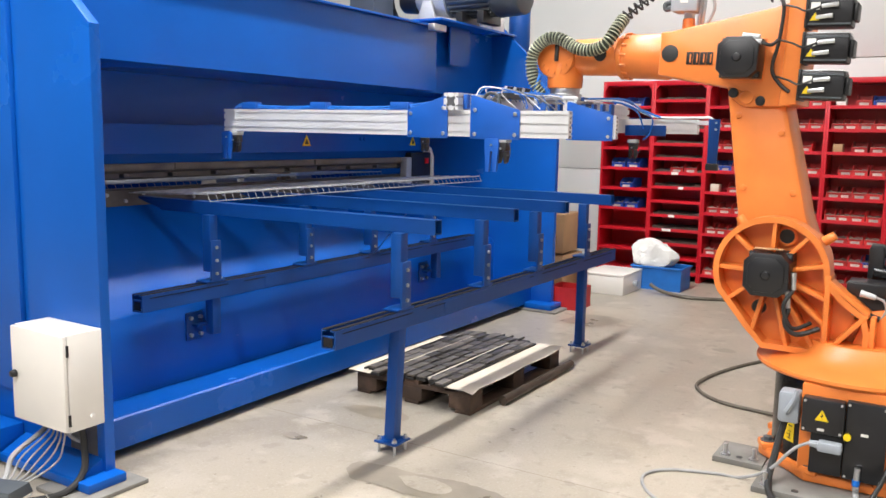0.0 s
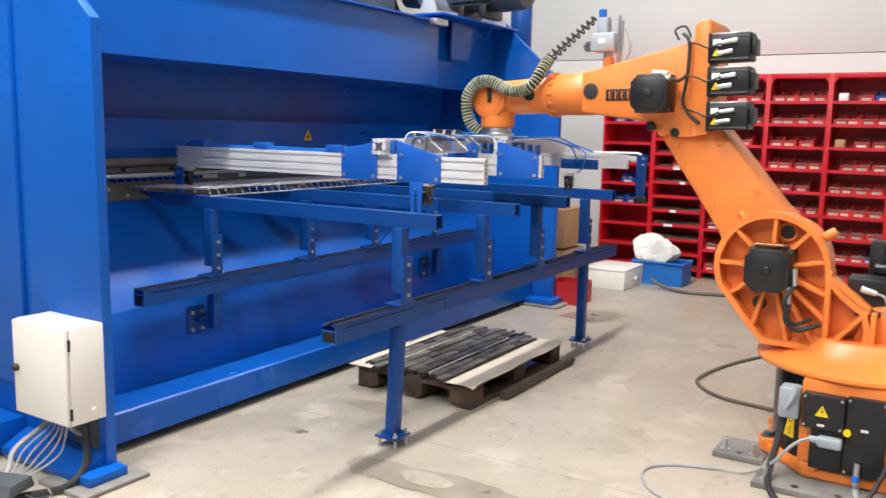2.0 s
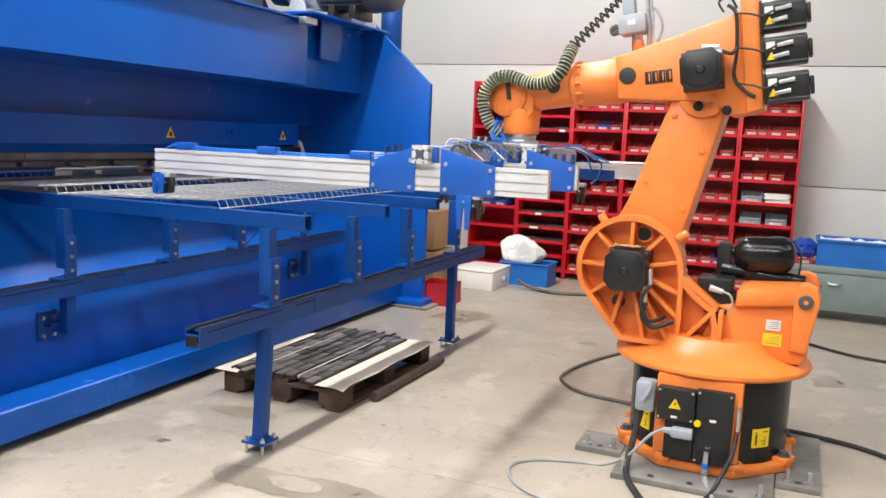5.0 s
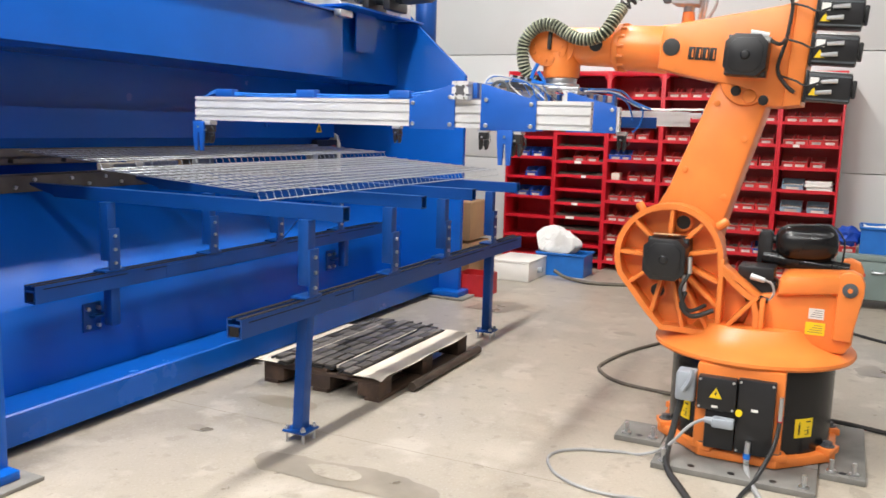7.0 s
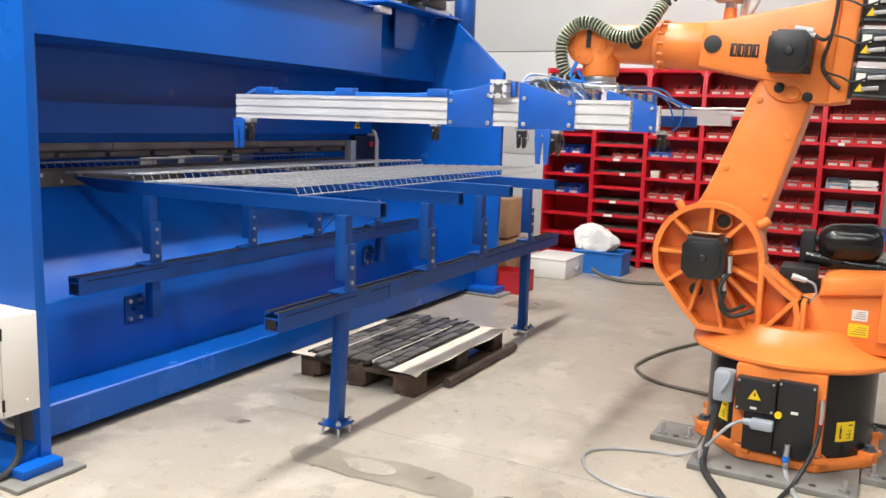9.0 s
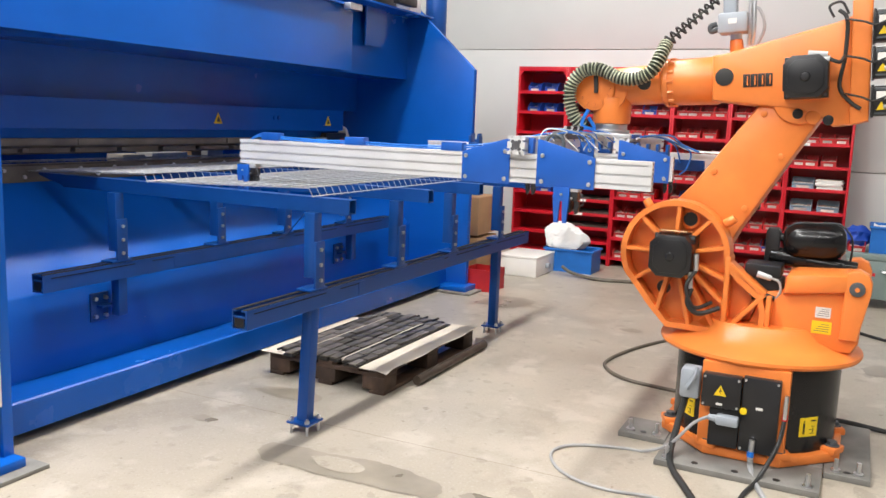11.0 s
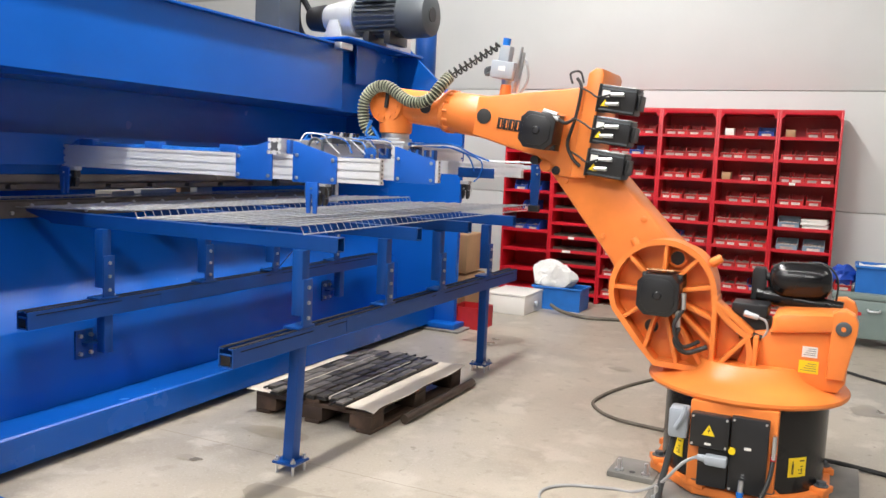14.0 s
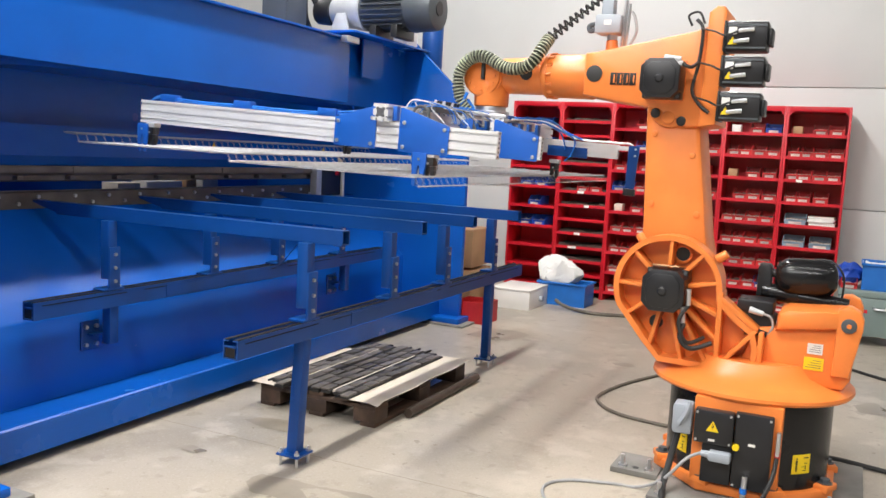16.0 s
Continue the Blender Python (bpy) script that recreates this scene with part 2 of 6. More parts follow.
def lathe(bm, prof, centre=(0, 0, 0), seg=48):
    """Radius and height pairs turned round the upright axis."""
    rings = [[bm.verts.new((centre[0] + r * math.cos(2 * math.pi * k / seg), centre[1] + r * math.sin(2 * math.pi * k / seg), centre[2] + z)) for k in range(seg)] for r, z in prof]
    for a, b in zip(rings, rings[1:]):
        for k in range(seg):
            bm.faces.new((a[k], a[(k + 1) % seg], b[(k + 1) % seg], b[k]))
    bm.faces.new(rings[0][::-1])
    bm.faces.new(rings[-1])
    return bm


def part(name, bm, mat, parent=None, label="", angle=35):
    me = bpy.data.meshes.new(name)
    bm.normal_update()
    for f in bm.faces:
        f.smooth = True
    for e in bm.edges:
        if len(e.link_faces) == 2 and e.calc_face_angle(0) > radians(angle):
            e.smooth = False
    bm.to_mesh(me)
    bm.free()
    me.materials.append(mat)
    ob = new(name, me)
    if parent:
        ob.parent = parent
    if label:
        ob["label"] = label
    return ob


def B(*a, **k):
    return box(bmesh.new(), *a, **k)


def group_thing(name, m, label, category, group="", kind=""):
    ob = new(name)
    ob.matrix_basis = m
    return tagged(ob, label, category, group, kind)


def again(ob, name, parent, m):
    """A further piece on the same mesh."""
    o = new(name, ob.data)
    o.parent = parent
    o.matrix_basis = m
    return o


# ---- hall ----
X_WALL = 9.62
floor = tagged(part("floor", B(-9, X_WALL + 0.2, -8, 10, -0.2, 0), M_FLOOR), "worn pale grey concrete hall floor with damp patches", "floor", kind="structure")


def blot(pts, z, ragged=0.02):
    """A flat patch with an uneven outline."""
    bm = bmesh.new()
    line = smooth_path([(x, y, z) for x, y in pts] + [(*pts[0], z)], 14)[:-1]
    out = []
    for p in line:
        q = Vector((p.x * 7, p.y * 7, 0.3))
        out.append(p + ragged * Vector((noise.noise(q) + 0.6 * noise.noise(q * 4), noise.noise(q + Vector((9, 4, 2))) + 0.6 * noise.noise(q * 4.3), 0)))
    bm.faces.new([bm.verts.new(p) for p in out])
    bmesh.ops.triangulate(bm, faces=bm.faces[:])
    return bm


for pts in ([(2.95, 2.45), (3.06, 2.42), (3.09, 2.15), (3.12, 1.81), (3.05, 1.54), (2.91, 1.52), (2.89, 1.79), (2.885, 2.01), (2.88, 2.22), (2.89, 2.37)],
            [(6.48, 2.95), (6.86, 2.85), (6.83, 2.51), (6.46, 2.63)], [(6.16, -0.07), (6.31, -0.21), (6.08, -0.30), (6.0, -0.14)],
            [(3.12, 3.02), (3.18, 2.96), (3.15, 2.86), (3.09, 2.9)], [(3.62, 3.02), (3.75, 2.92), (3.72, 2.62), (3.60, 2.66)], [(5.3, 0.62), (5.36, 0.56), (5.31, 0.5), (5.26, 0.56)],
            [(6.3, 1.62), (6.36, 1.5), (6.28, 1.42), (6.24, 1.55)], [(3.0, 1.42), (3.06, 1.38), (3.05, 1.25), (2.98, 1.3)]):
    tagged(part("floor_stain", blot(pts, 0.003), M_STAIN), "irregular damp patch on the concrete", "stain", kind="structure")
tagged(part("floor_stain", blot([(3.01, 2.19), (3.06, 2.13), (3.066, 2.01), (3.025, 1.90), (2.95, 1.935), (2.947, 2.085)], 0.006, 0.012), M_FLOOR), "dry spot within the damp patch", "stain", kind="structure")
for a, b in (((3.38, 3.42), (3.45, -3.0)), ((7.3, 3.1), (7.9, -3.0))):
    d = (Vector(b) - Vector(a)).normalized()
    w = Vector((-d.y, d.x)) * 0.0022
    bm = bmesh.new()
    bm.faces.new([bm.verts.new((*q, 0.0025)) for q in (Vector(a) - w, Vector(b) - w, Vector(b) + w, Vector(a) + w)])
    tagged(part("floor_joint", bm, M_JOINT), "thin sawn joint line in the concrete floor", "joint", kind="structure")

# the wall behind the shelves: panels with narrow joints
wall_east = tagged(part("wall_east", B(X_WALL + 0.05, X_WALL + 0.2, -8, 10, 0, 6.5), M_WALL), "white hall wall of wide horizontal panels", "wall", kind="structure")
for k in range(6):
    z0 = -0.06 + 1.24 * k
    for y0, y1 in ((-8, 10),):
        part("wall_panel", B(X_WALL, X_WALL + 0.05, y0, y1, max(0, z0) + 0.004, min(6.5, z0 + 1.236), bev=0.004), M_WALL, wall_east)
# unseen walls and ceiling, added; their grey keeps bounced light low
for nm, a in (("wall_west", (-9, -8.8, -8, 10, 0, 6.5)), ("wall_north", (-8.8, X_WALL, 9.8, 10, 0, 6.5)), ("wall_south", (-8.8, X_WALL, -8, -7.8, 0, 6.5))):
    tagged(part(nm, B(*a), M_HALL), "unseen plain grey hall wall that limits bounced light", "wall", kind="structure")
tagged(part("ceiling", B(-9, X_WALL + 0.2, -8, 10, 6.5, 6.7), M_CEIL), "unseen pale grey hall ceiling that limits bounced light", "ceiling", kind="structure")
for lx, ly, sx, sy, w in LAMPS:
    fx = group_thing("ceiling_lamp", pose(lx, ly, 6.1), "unseen long white ceiling lamp housing hung under the roof", "lamp", "hall lamps")
    part("housing", B(-sx / 2 - 0.05, sx / 2 + 0.05, -sy / 2 - 0.05, sy / 2 + 0.05, 0.02, 0.12, bev=0.02), M_CEIL, fx)
    for q in (-0.4, 0.4):
        part("hanger", rod(bmesh.new(), (q * sx if sx > 1 else 0, q * sy if sy > 1 else 0, 0.12), (q * sx if sx > 1 else 0, q * sy if sy > 1 else 0, 0.4), 0.006, seg=6), M_STEEL, fx)


# ---- press brake ----
def inside(thing, name, bm, mat, label=""):
    """A part built at its place in the hall."""
    ob = part(name, bm, mat, thing, label)
    ob.matrix_parent_inverse = thing.matrix_basis.inverted()
    return ob


def on_part(parent, name, bm, mat, label=""):
    """A sub-part built at its place in the hall."""
    ob = part(name, bm, mat, parent, label)
    return ob


press = group_thing("press_brake", pose(4.5, 4.4, 0), "large blue press brake with a long ram over a die", "machine")
FRAME = [(3.2, 0.03), (3.2, 2.0), (3.86, 2.6), (6.2, 2.6), (6.2, 0.03)]
near_frame = inside(press, "side_frame", prism(bmesh.new(), FRAME, "x", 2.207, 2.258, 0.004), M_BLUE)
far_frame = inside(press, "side_frame", prism(bmesh.new(), FRAME, "x", 6.85, 6.91, 0.004), M_BLUE)
on_part(near_frame, "cover_plate", B(2.18, 2.206, 3.75, 6.0, 0.33, 2.55, bev=0.004), M_BLUE)
on_part(near_frame, "foot", B(2.07, 2.262, 3.13, 3.8, 0.02, 0.062, bev=0.006), M_BLUE)
on_part(near_frame, "foot_slope", prism(bmesh.new(), [(2.085, 0.062), (2.206, 0.062), (2.206, 0.12)], "y", 3.22, 3.8), M_BLUE)
on_part(near_frame, "foot_bar", B(2.0, 2.205, 3.81, 5.6, 0.02, 0.17, bev=0.01), M_BLUE)
# no cut here: a dark plate paints the shade inside the opening
on_part(near_frame, "cable_opening_shade", B(2.2035, 2.2062, 3.25, 3.44, 0.125, 0.36), M_SLOT)
on_part(far_frame, "foot", B(6.72, 6.95, 3.14, 3.5, 0.02, 0.07, bev=0.006), M_BLUE)
inside(press, "shim_plate", B(2.0, 2.33, 3.07, 3.4, 0.001, 0.02, bev=0.003), M_PLATEST, "grey steel shim plate on the floor")
inside(press, "shim_plate", B(6.68, 7.02, 3.08, 3.5, 0.001, 0.02, bev=0.003), M_PLATEST)
beam = inside(press, "upper_beam", prism(bmesh.new(), [(3.7, 1.905), (3.7, 2.385), (4.9, 2.385), (4.9, 1.905)], "x", 2.267, 5.64, 0.006), M_BLUE)
on_part(beam, "top_flange", B(2.267, 5.64, 3.66, 4.9, 2.386, 2.402, bev=0.003), M_BLUE)
on_part(beam, "end_block", B(5.45, 5.62, 3.60, 3.66, 2.35, 2.40, bev=0.004), M_STEEL, "bare steel stop block")
on_part(beam, "pocket_wall", B(5.641, 6.849, 3.88, 3.94, 1.905, 2.45), M_BLUE)
on_part(beam, "pocket_floor", B(5.641, 6.849, 3.94, 4.9, 1.905, 1.945), M_BLUE)
plat = inside(press, "motor_platform", B(5.645, 6.92, 3.66, 4.9, 2.452, 2.470, bev=0.003), M_BLUE)
on_part(plat, "gusset", prism(bmesh.new(), [(6.0, 2.451), (6.32, 2.451), (6.32, 2.2), (6.27, 2.14), (6.0, 2.14)], "y", 3.80, 3.815), M_BLUE)
inside(press, "ram_plate", B(2.267, 6.849, 4.42, 4.5, 1.599, 1.904), M_BLUE)
ram = inside(press, "ram", prism(bmesh.new(), [(4.3, 1.42), (4.3, 1.598), (4.6, 1.598), (4.6, 1.36), (4.37, 1.36), (4.345, 1.42)], "x", 2.267, 6.45, 0.004), M_BLUE)
punch = inside(press, "punch_bar", prism(bmesh.new(), [(4.36, 1.36), (4.36, 1.315), (4.39, 1.30), (4.40, 1.272), (4.42, 1.262), (4.44, 1.272), (4.46, 1.36)], "x", 2.27, 6.3, 0.002), M_PUNCH, "worn brown steel punch bar")
for k in range(11):
    on_part(punch, "clamp", B(2.5 + 0.36 * k, 2.54 + 0.36 * k, 4.35, 4.40, 1.275, 1.30, bev=0.004), M_TOOL)
for x0 in (2.27, 3.60, 4.95):
    on_part(punch, "punch_holder", B(x0, x0 + 1.325, 4.345, 4.37, 1.318, 1.357, bev=0.003), M_PUNCH)
die = inside(press, "die_bar", prism(bmesh.new(), [(4.36, 1.108), (4.36, 1.20), (4.37, 1.208), (4.46, 1.208), (4.46, 1.108)], "x", 2.27, 6.35, 0.002), M_TOOL, "dark oiled steel die bar")
bm = bmesh.new()
rod(bm, (0, 0, 0), (0, -0.012, 0), 0.012, seg=6)
first = None
for k in range(30):
    x, z = 2.45 + 0.13 * k, (1.178 if k % 2 else 1.138)
    if first is None:
        first = part("bolt", bm, M_STEEL, die)
        first.matrix_basis = pose(x, 4.36, z)
    else:
        again(first, "bolt", die, pose(x, 4.36, z))
inside(press, "die_table", B(2.267, 6.849, 4.47, 4.9, 0.3, 1.15, bev=0.004), M_BLUE)
# added backing and plain blocks that fill the view through the die gap
inside(press, "blue_backing", B(2.3, 6.8, 5.5, 5.6, 0.5, 1.20, bev=0.004), M_BLUE)
for gx0, gx1, gz, gm in ((4.75, 4.98, 1.19, M_SHEET), (5.05, 5.45, 1.20, M_CREAM), (5.5, 5.62, 1.22, M_CARD), (5.7, 5.9, 1.21, M_PUMP), (3.05, 3.25, 1.17, M_PUMP), (2.75, 2.95, 1.18, M_CARD)):
    inside(press, "backing_block", B(gx0, gx1, 5.22, 5.4, 0.95, gz, bev=0.006), gm)
inside(press, "back_cover", B(2.3, 6.8, 5.9, 5.95, 0.5, 2.5), M_TOOL)
inside(press, "apron", prism(bmesh.new(), [(4.46, 1.106), (4.36, 1.106), (3.81, 0.585), (3.80, 0.57), (3.80, 0.10), (3.83, 0.10), (3.83, 0.56), (4.46, 1.06)], "x", 2.267, 6.849, 0.004), M_BLUE)
inside(press, "base_beam", prism(bmesh.new(), [(3.40, 0.05), (3.40, 0.195), (3.41, 0.203), (3.799, 0.14), (3.799, 0.05)], "x", 2.267, 6.849, 0.004), M_BLUE)
guard = inside(press, "side_guard", prism(bmesh.new(), [(4.30, 1.10), (4.30, 1.36), (4.33, 1.44), (4.40, 1.48), (4.46, 1.48), (4.46, 1.10)], "x", 6.52, 6.56, 0.004), M_CREAM, "cream rounded guard plate")
ctrl = inside(press, "light_guard_unit", B(6.18, 6.5, 4.30, 4.42, 1.12, 1.40, bev=0.008), M_BLACK, "black optical guard unit with a red switch")
on_part(ctrl, "switch", B(6.40, 6.45, 4.285, 4.30, 1.30, 1.35, bev=0.004), M_RED, "red switch")
on_part(ctrl, "bracket", B(6.10, 6.18, 4.29, 4.36, 1.10, 1.36, bev=0.006), M_PUMP)
for sx in (4.79, 6.2):
    s = part("warning_sign", prism(bmesh.new(), [(-0.045, -0.035), (0.045, -0.035), (0, 0.045)], "y", -0.003, 0, 0.0), M_YELLOW, ram, "yellow triangular warning sticker")
    s.matrix_basis = pose(sx, 4.299, 1.5)
    g = part("sign_mark", prism(bmesh.new(), [(-0.018, -0.022), (0.02, -0.022), (0.012, 0.004), (-0.004, 0.018)], "y", -0.0045, -0.0032), M_INK_SHADE, s)
for sx in (2.95, 3.0, 5.45, 5.5):
    rod_ob = part("ram_screw", rod(bmesh.new(), (sx, 4.3, 1.52), (sx, 4.29, 1.52), 0.016, seg=12), M_BLUE, ram)

# oil pump motor on the press
pump = group_thing("hydraulic_pump_motor", pose(6.2, 4.08, 2.471, 0, 0, -90), "dark grey electric motor with a pale pump housing on the press", "motor")
bm = bmesh.new()
rod(bm, (0.18, 0, 0.24), (0.62, 0, 0.24), 0.15, seg=32)
mbody = part("motor_body", bm, M_MOTOR, pump)
fin0 = None
for k in range(26):
    a = 2 * math.pi * k / 26
    m = pose(0.40, 0, 0.24) @ Matrix.Rotation(a, 4, "X")
    if fin0 is None:
        fin0 = part("cooling_fin", B(-0.19, 0.19, -0.003, 0.003, 0.148, 0.18), M_MOTOR, mbody)
        fin0.matrix_basis = m
    else:
        again(fin0, "cooling_fin", mbody, m)
part("fan_cowl", rod(bmesh.new(), (0.62, 0, 0.24), (0.86, 0, 0.24), 0.19, 0.175, 32, 0.02), M_MOTOR, pump)
part("cowl_cap", rod(bmesh.new(), (0.861, 0, 0.24), (0.868, 0, 0.24), 0.06, seg=24), M_BLACK, pump)
part("terminal_box", B(0.3, 0.5, -0.2, -0.1, 0.33, 0.46, bev=0.01), M_MOTOR, pump)
part("bell_housing", rod(bmesh.new(), (-0.14, 0, 0.24), (0.18, 0, 0.24), 0.11, 0.17, 28, 0.01), M_PUMP, pump)
part("foot_bracket", prism(bmesh.new(), [(-0.10, 0.0), (0.12, 0.0), (0.06, 0.2), (-0.02, 0.2)], "y", -0.17, -0.14, 0.005), M_PUMP, pump)
part("foot", B(-0.16, 0.2, -0.18, 0.18, 0.001, 0.03, bev=0.004), M_PUMP, pump)
for x in (0.3, 0.5):
    part("motor_foot", B(x, x + 0.06, -0.15, 0.15, 0.001, 0.1, bev=0.004), M_BLACK, pump)
part("pump", rod(bmesh.new(), (-0.32, 0, 0.24), (-0.14, 0, 0.24), 0.10, 0.12, 24, 0.02), M_BLACK, pump)
part("hose", tube(bmesh.new(), [(-0.3, -0.05, 0.3), (-0.38, -0.1, 0.42), (-0.40, -0.08, 0.2), (-0.36, 0, 0.03)], 0.028), M_BLACK, pump)
part("elbow_pipe", tube(bmesh.new(), [(-0.42, -0.08, 0.52), (-0.40, -0.09, 0.40), (-0.41, -0.09, 0.3)], 0.03), M_PUMP, pump)
col = tagged(part("grey_column", B(5.68, 5.96, 4.35, 4.6, 2.471, 4.2, bev=0.006), M_GREYCOL), "dark grey upright sheet metal duct on the press", "column")
vbox = tagged(part("valve_block", B(6.55, 6.75, 3.70, 3.9, 2.472, 2.66, bev=0.006), M_CREAM), "cream valve block on the press platform", "valve block")
drum = group_thing("blue_mesh_guard", pose(7.2, 3.78, 0), "tall blue perforated cylinder guard behind the press", "guard")
part("post", rod(bmesh.new(), (0, 0, 0), (0, 0, 2.25), 0.04), M_RACK, drum)
part("cylinder", rod(bmesh.new(), (0, 0, 2.25), (0, 0, 2.80), 0.10, seg=28, bev=0.03), M_RACK, drum)

# electric box on the near frame, with its cables and tray
ebox = group_thing("electric_box", pose(2.095, 3.36, 0.29), "cream steel electric box with a black lock on the press frame", "electric box")
part("housing", B(-0.055, 0.111, -0.17, 0.21, 0, 0.425, bev=0.006), M_CREAM, ebox)
door = part("door", B(-0.075, -0.057, -0.168, 0.21, 0.004, 0.421, bev=0.005), M_CREAM, ebox)
part("hinge", B(-0.062, -0.052, -0.174, -0.168, 0.33, 0.38), M_BLACK, door)
part("hinge", B(-0.062, -0.052, -0.174, -0.168, 0.03, 0.08), M_BLACK, door)
part("lock", rod(bmesh.new(), (-0.076, 0.18, 0.21), (-0.10, 0.18, 0.21), 0.018, 0.014, 12, 0.003), M_BLACK, door, "black quarter-turn lock")
part("plug_cap", rod(bmesh.new(), (0.05, -0.171, 0.05), (0.05, -0.178, 0.05), 0.01, seg=14), M_CREAM, ebox)
for k in range(6):
    part("gland", rod(bmesh.new(), (-0.02 + 0.015 * k, -0.1 + 0.05 * k, 0), (-0.02 + 0.015 * k, -0.1 + 0.05 * k, -0.03), 0.012, seg=10), M_GREY, ebox)
cab = group_thing("cable_bundle", pose(2.08, 3.38, -0.11), "grey and black cables hanging from the electric box to a tray", "cable")
for k in range(6):
    c0 = Vector((-0.02 + 0.015 * k, -0.12 + 0.05 * k, 0.40))
    part("cable", tube(bmesh.new(), [c0, (c0.x - 0.005, c0.y + 0.01, 0.33), (-0.03 - 0.012 * k, -0.06 + 0.045 * k, 0.24), (-0.12 - 0.01 * k, 0.02 + 0.018 * k, 0.165), (-0.25 - 0.004 * k, 0.10 + 0.010 * k, 0.15), (-0.42, 0.20 + 0.008 * k, 0.135)], 0.0042 if k < 5 else 0.012), M_GCABLE, cab)
part("cable", tube(bmesh.new(), [(0.055, -0.12, 0.40), (0.06, -0.13, 0.30), (0.03, -0.16, 0.20), (-0.06, -0.16, 0.14), (-0.2, -0.10, 0.135), (-0.4, 0.02, 0.135)], 0.015), M_RUBBER, cab, "black cable")
part("cable", tube(bmesh.new(), [(0.045, 0.02, 0.40), (0.07, -0.03, 0.32), (0.115, -0.06, 0.29)], 0.011), M_GCABLE, cab)
tray = group_thing("cable_tray", pose(1.75, 3.45, 0), "galvanised wire cable tray on the floor", "cable tray")
for k in range(3):
    part("tray_wire", rod(bmesh.new(), (-0.12 + 0.12 * k, -0.45, 0.03), (-0.12 + 0.12 * k, 1.2, 0.03), 0.004, seg=6), M_STEEL, tray)
for k in range(12):
    part("tray_rung", tube(bmesh.new(), [(-0.16, -0.4 + 0.13 * k, 0.07), (-0.15, -0.4 + 0.13 * k, 0.02), (0.15, -0.4 + 0.13 * k, 0.02), (0.16, -0.4 + 0.13 * k, 0.07)], 0.003, 5, 3), M_STEEL, tray)
cover = tagged(part("tray_cover", prism(bmesh.new(), [(-0.08, 0), (-0.06, 0.05), (0.06, 0.05), (0.08, 0)], "y", -0.11, 0.11, 0.004), M_GREYCOL), "small dark metal cover over the cable tray", "cover")
cover.matrix_basis = pose(1.80, 3.35, 0.06, 0, 0, 20)

# ---- panel support rack ----
rack = group_thing("panel_support_rack", pose(4.4, 2.95, 0), "blue steel support rack with four arms on bolted posts", "rack")
ARMS = (3.345, 4.155, 4.85, 5.64)


def channel(x0, x1, yc, z0, z1):
    """A rail with a slot along its top and hollow ends."""
    h, t = 0.04, 0.006
    bm = bmesh.new()
    prism(bm, [(yc - h, z0), (yc + h, z0), (yc + h, z1), (yc + 0.012, z1), (yc + 0.012, z1 - t), (yc + h - t, z1 - t), (yc + h - t, z0 + t), (yc - h + t, z0 + t),
               (yc - h + t, z1 - t), (yc - 0.012, z1 - t), (yc - 0.012, z1), (yc - h, z1)], "x", x0, x1)
    return bm


for nm, x0, x1, yc, z0, z1 in (("front_rail", 2.77, 6.18, 2.40, 0.622, 0.708), ("rear_rail", 2.80, 6.3, 3.72, 0.612, 0.703)):
    r = inside(rack, nm, channel(x0, x1, yc, z0, z1), M_RACK)
    on_part(r, "slot_strip", B(x0 + 0.002, x1 - 0.002, yc - 0.038, yc - 0.013, z1 + 0.0005, z1 + 0.003), M_DARKRAIL, "dark strip along the rail top")
    on_part(r, "slot_strip", B(x0 + 0.002, x1 - 0.002, yc + 0.013, yc + 0.038, z1 + 0.0005, z1 + 0.003), M_DARKRAIL, "dark strip along the rail top")
    # thin dark plates paint the shade of the side slots and hollow end
    for k in range(5):
        on_part(r, "side_slot_shade", B(x0 + 0.05 + 0.68 * k, x0 + 0.60 + 0.68 * k, yc - 0.0415, yc - 0.0402, z1 - 0.022, z1 - 0.017), M_DARKRAIL, "dark line for the shade in a side slot")
    on_part(r, "end_hollow_shade", B(x0 - 0.001, x0 - 0.0002, yc - 0.026, yc + 0.026, z0 + 0.010, z1 - 0.034), M_DARKRAIL, "dark patch for the shade in the hollow end")
    on_part(r, "end_web", B(x0 - 0.0006, x0 + 0.01, yc - 0.034, yc + 0.034, z1 - 0.033, z1 - 0.026), M_RACK)
    on_part(r, "joint_sleeve", B(x0 + 0.9, x0 + 1.9, yc - 0.043, yc - 0.041, z0 + 0.01, z1 - 0.012), M_RACK)


def hollow(x0, x1, y0, y1, z0, z1, t=0.005):
    bm = bmesh.new()
    o = [(x0, z0), (x1, z0), (x1, z1), (x0, z1)]
    i = [(x0 + t, z0 + t), (x1 - t, z0 + t), (x1 - t, z1 - t), (x0 + t, z1 - t)]
    rings = [[bm.verts.new((p[0], y, p[1])) for p in q] for q, y in ((o, y0), (o, y1), (i, y1), (i, y0))]
    for a, b in zip(rings, rings[1:] + rings[:1]):
        for k in range(4):
            bm.faces.new((a[k], b[k], b[(k + 1) % 4], a[(k + 1) % 4]))
    bmesh.ops.recalc_face_normals(bm, faces=bm.faces)
    return bm


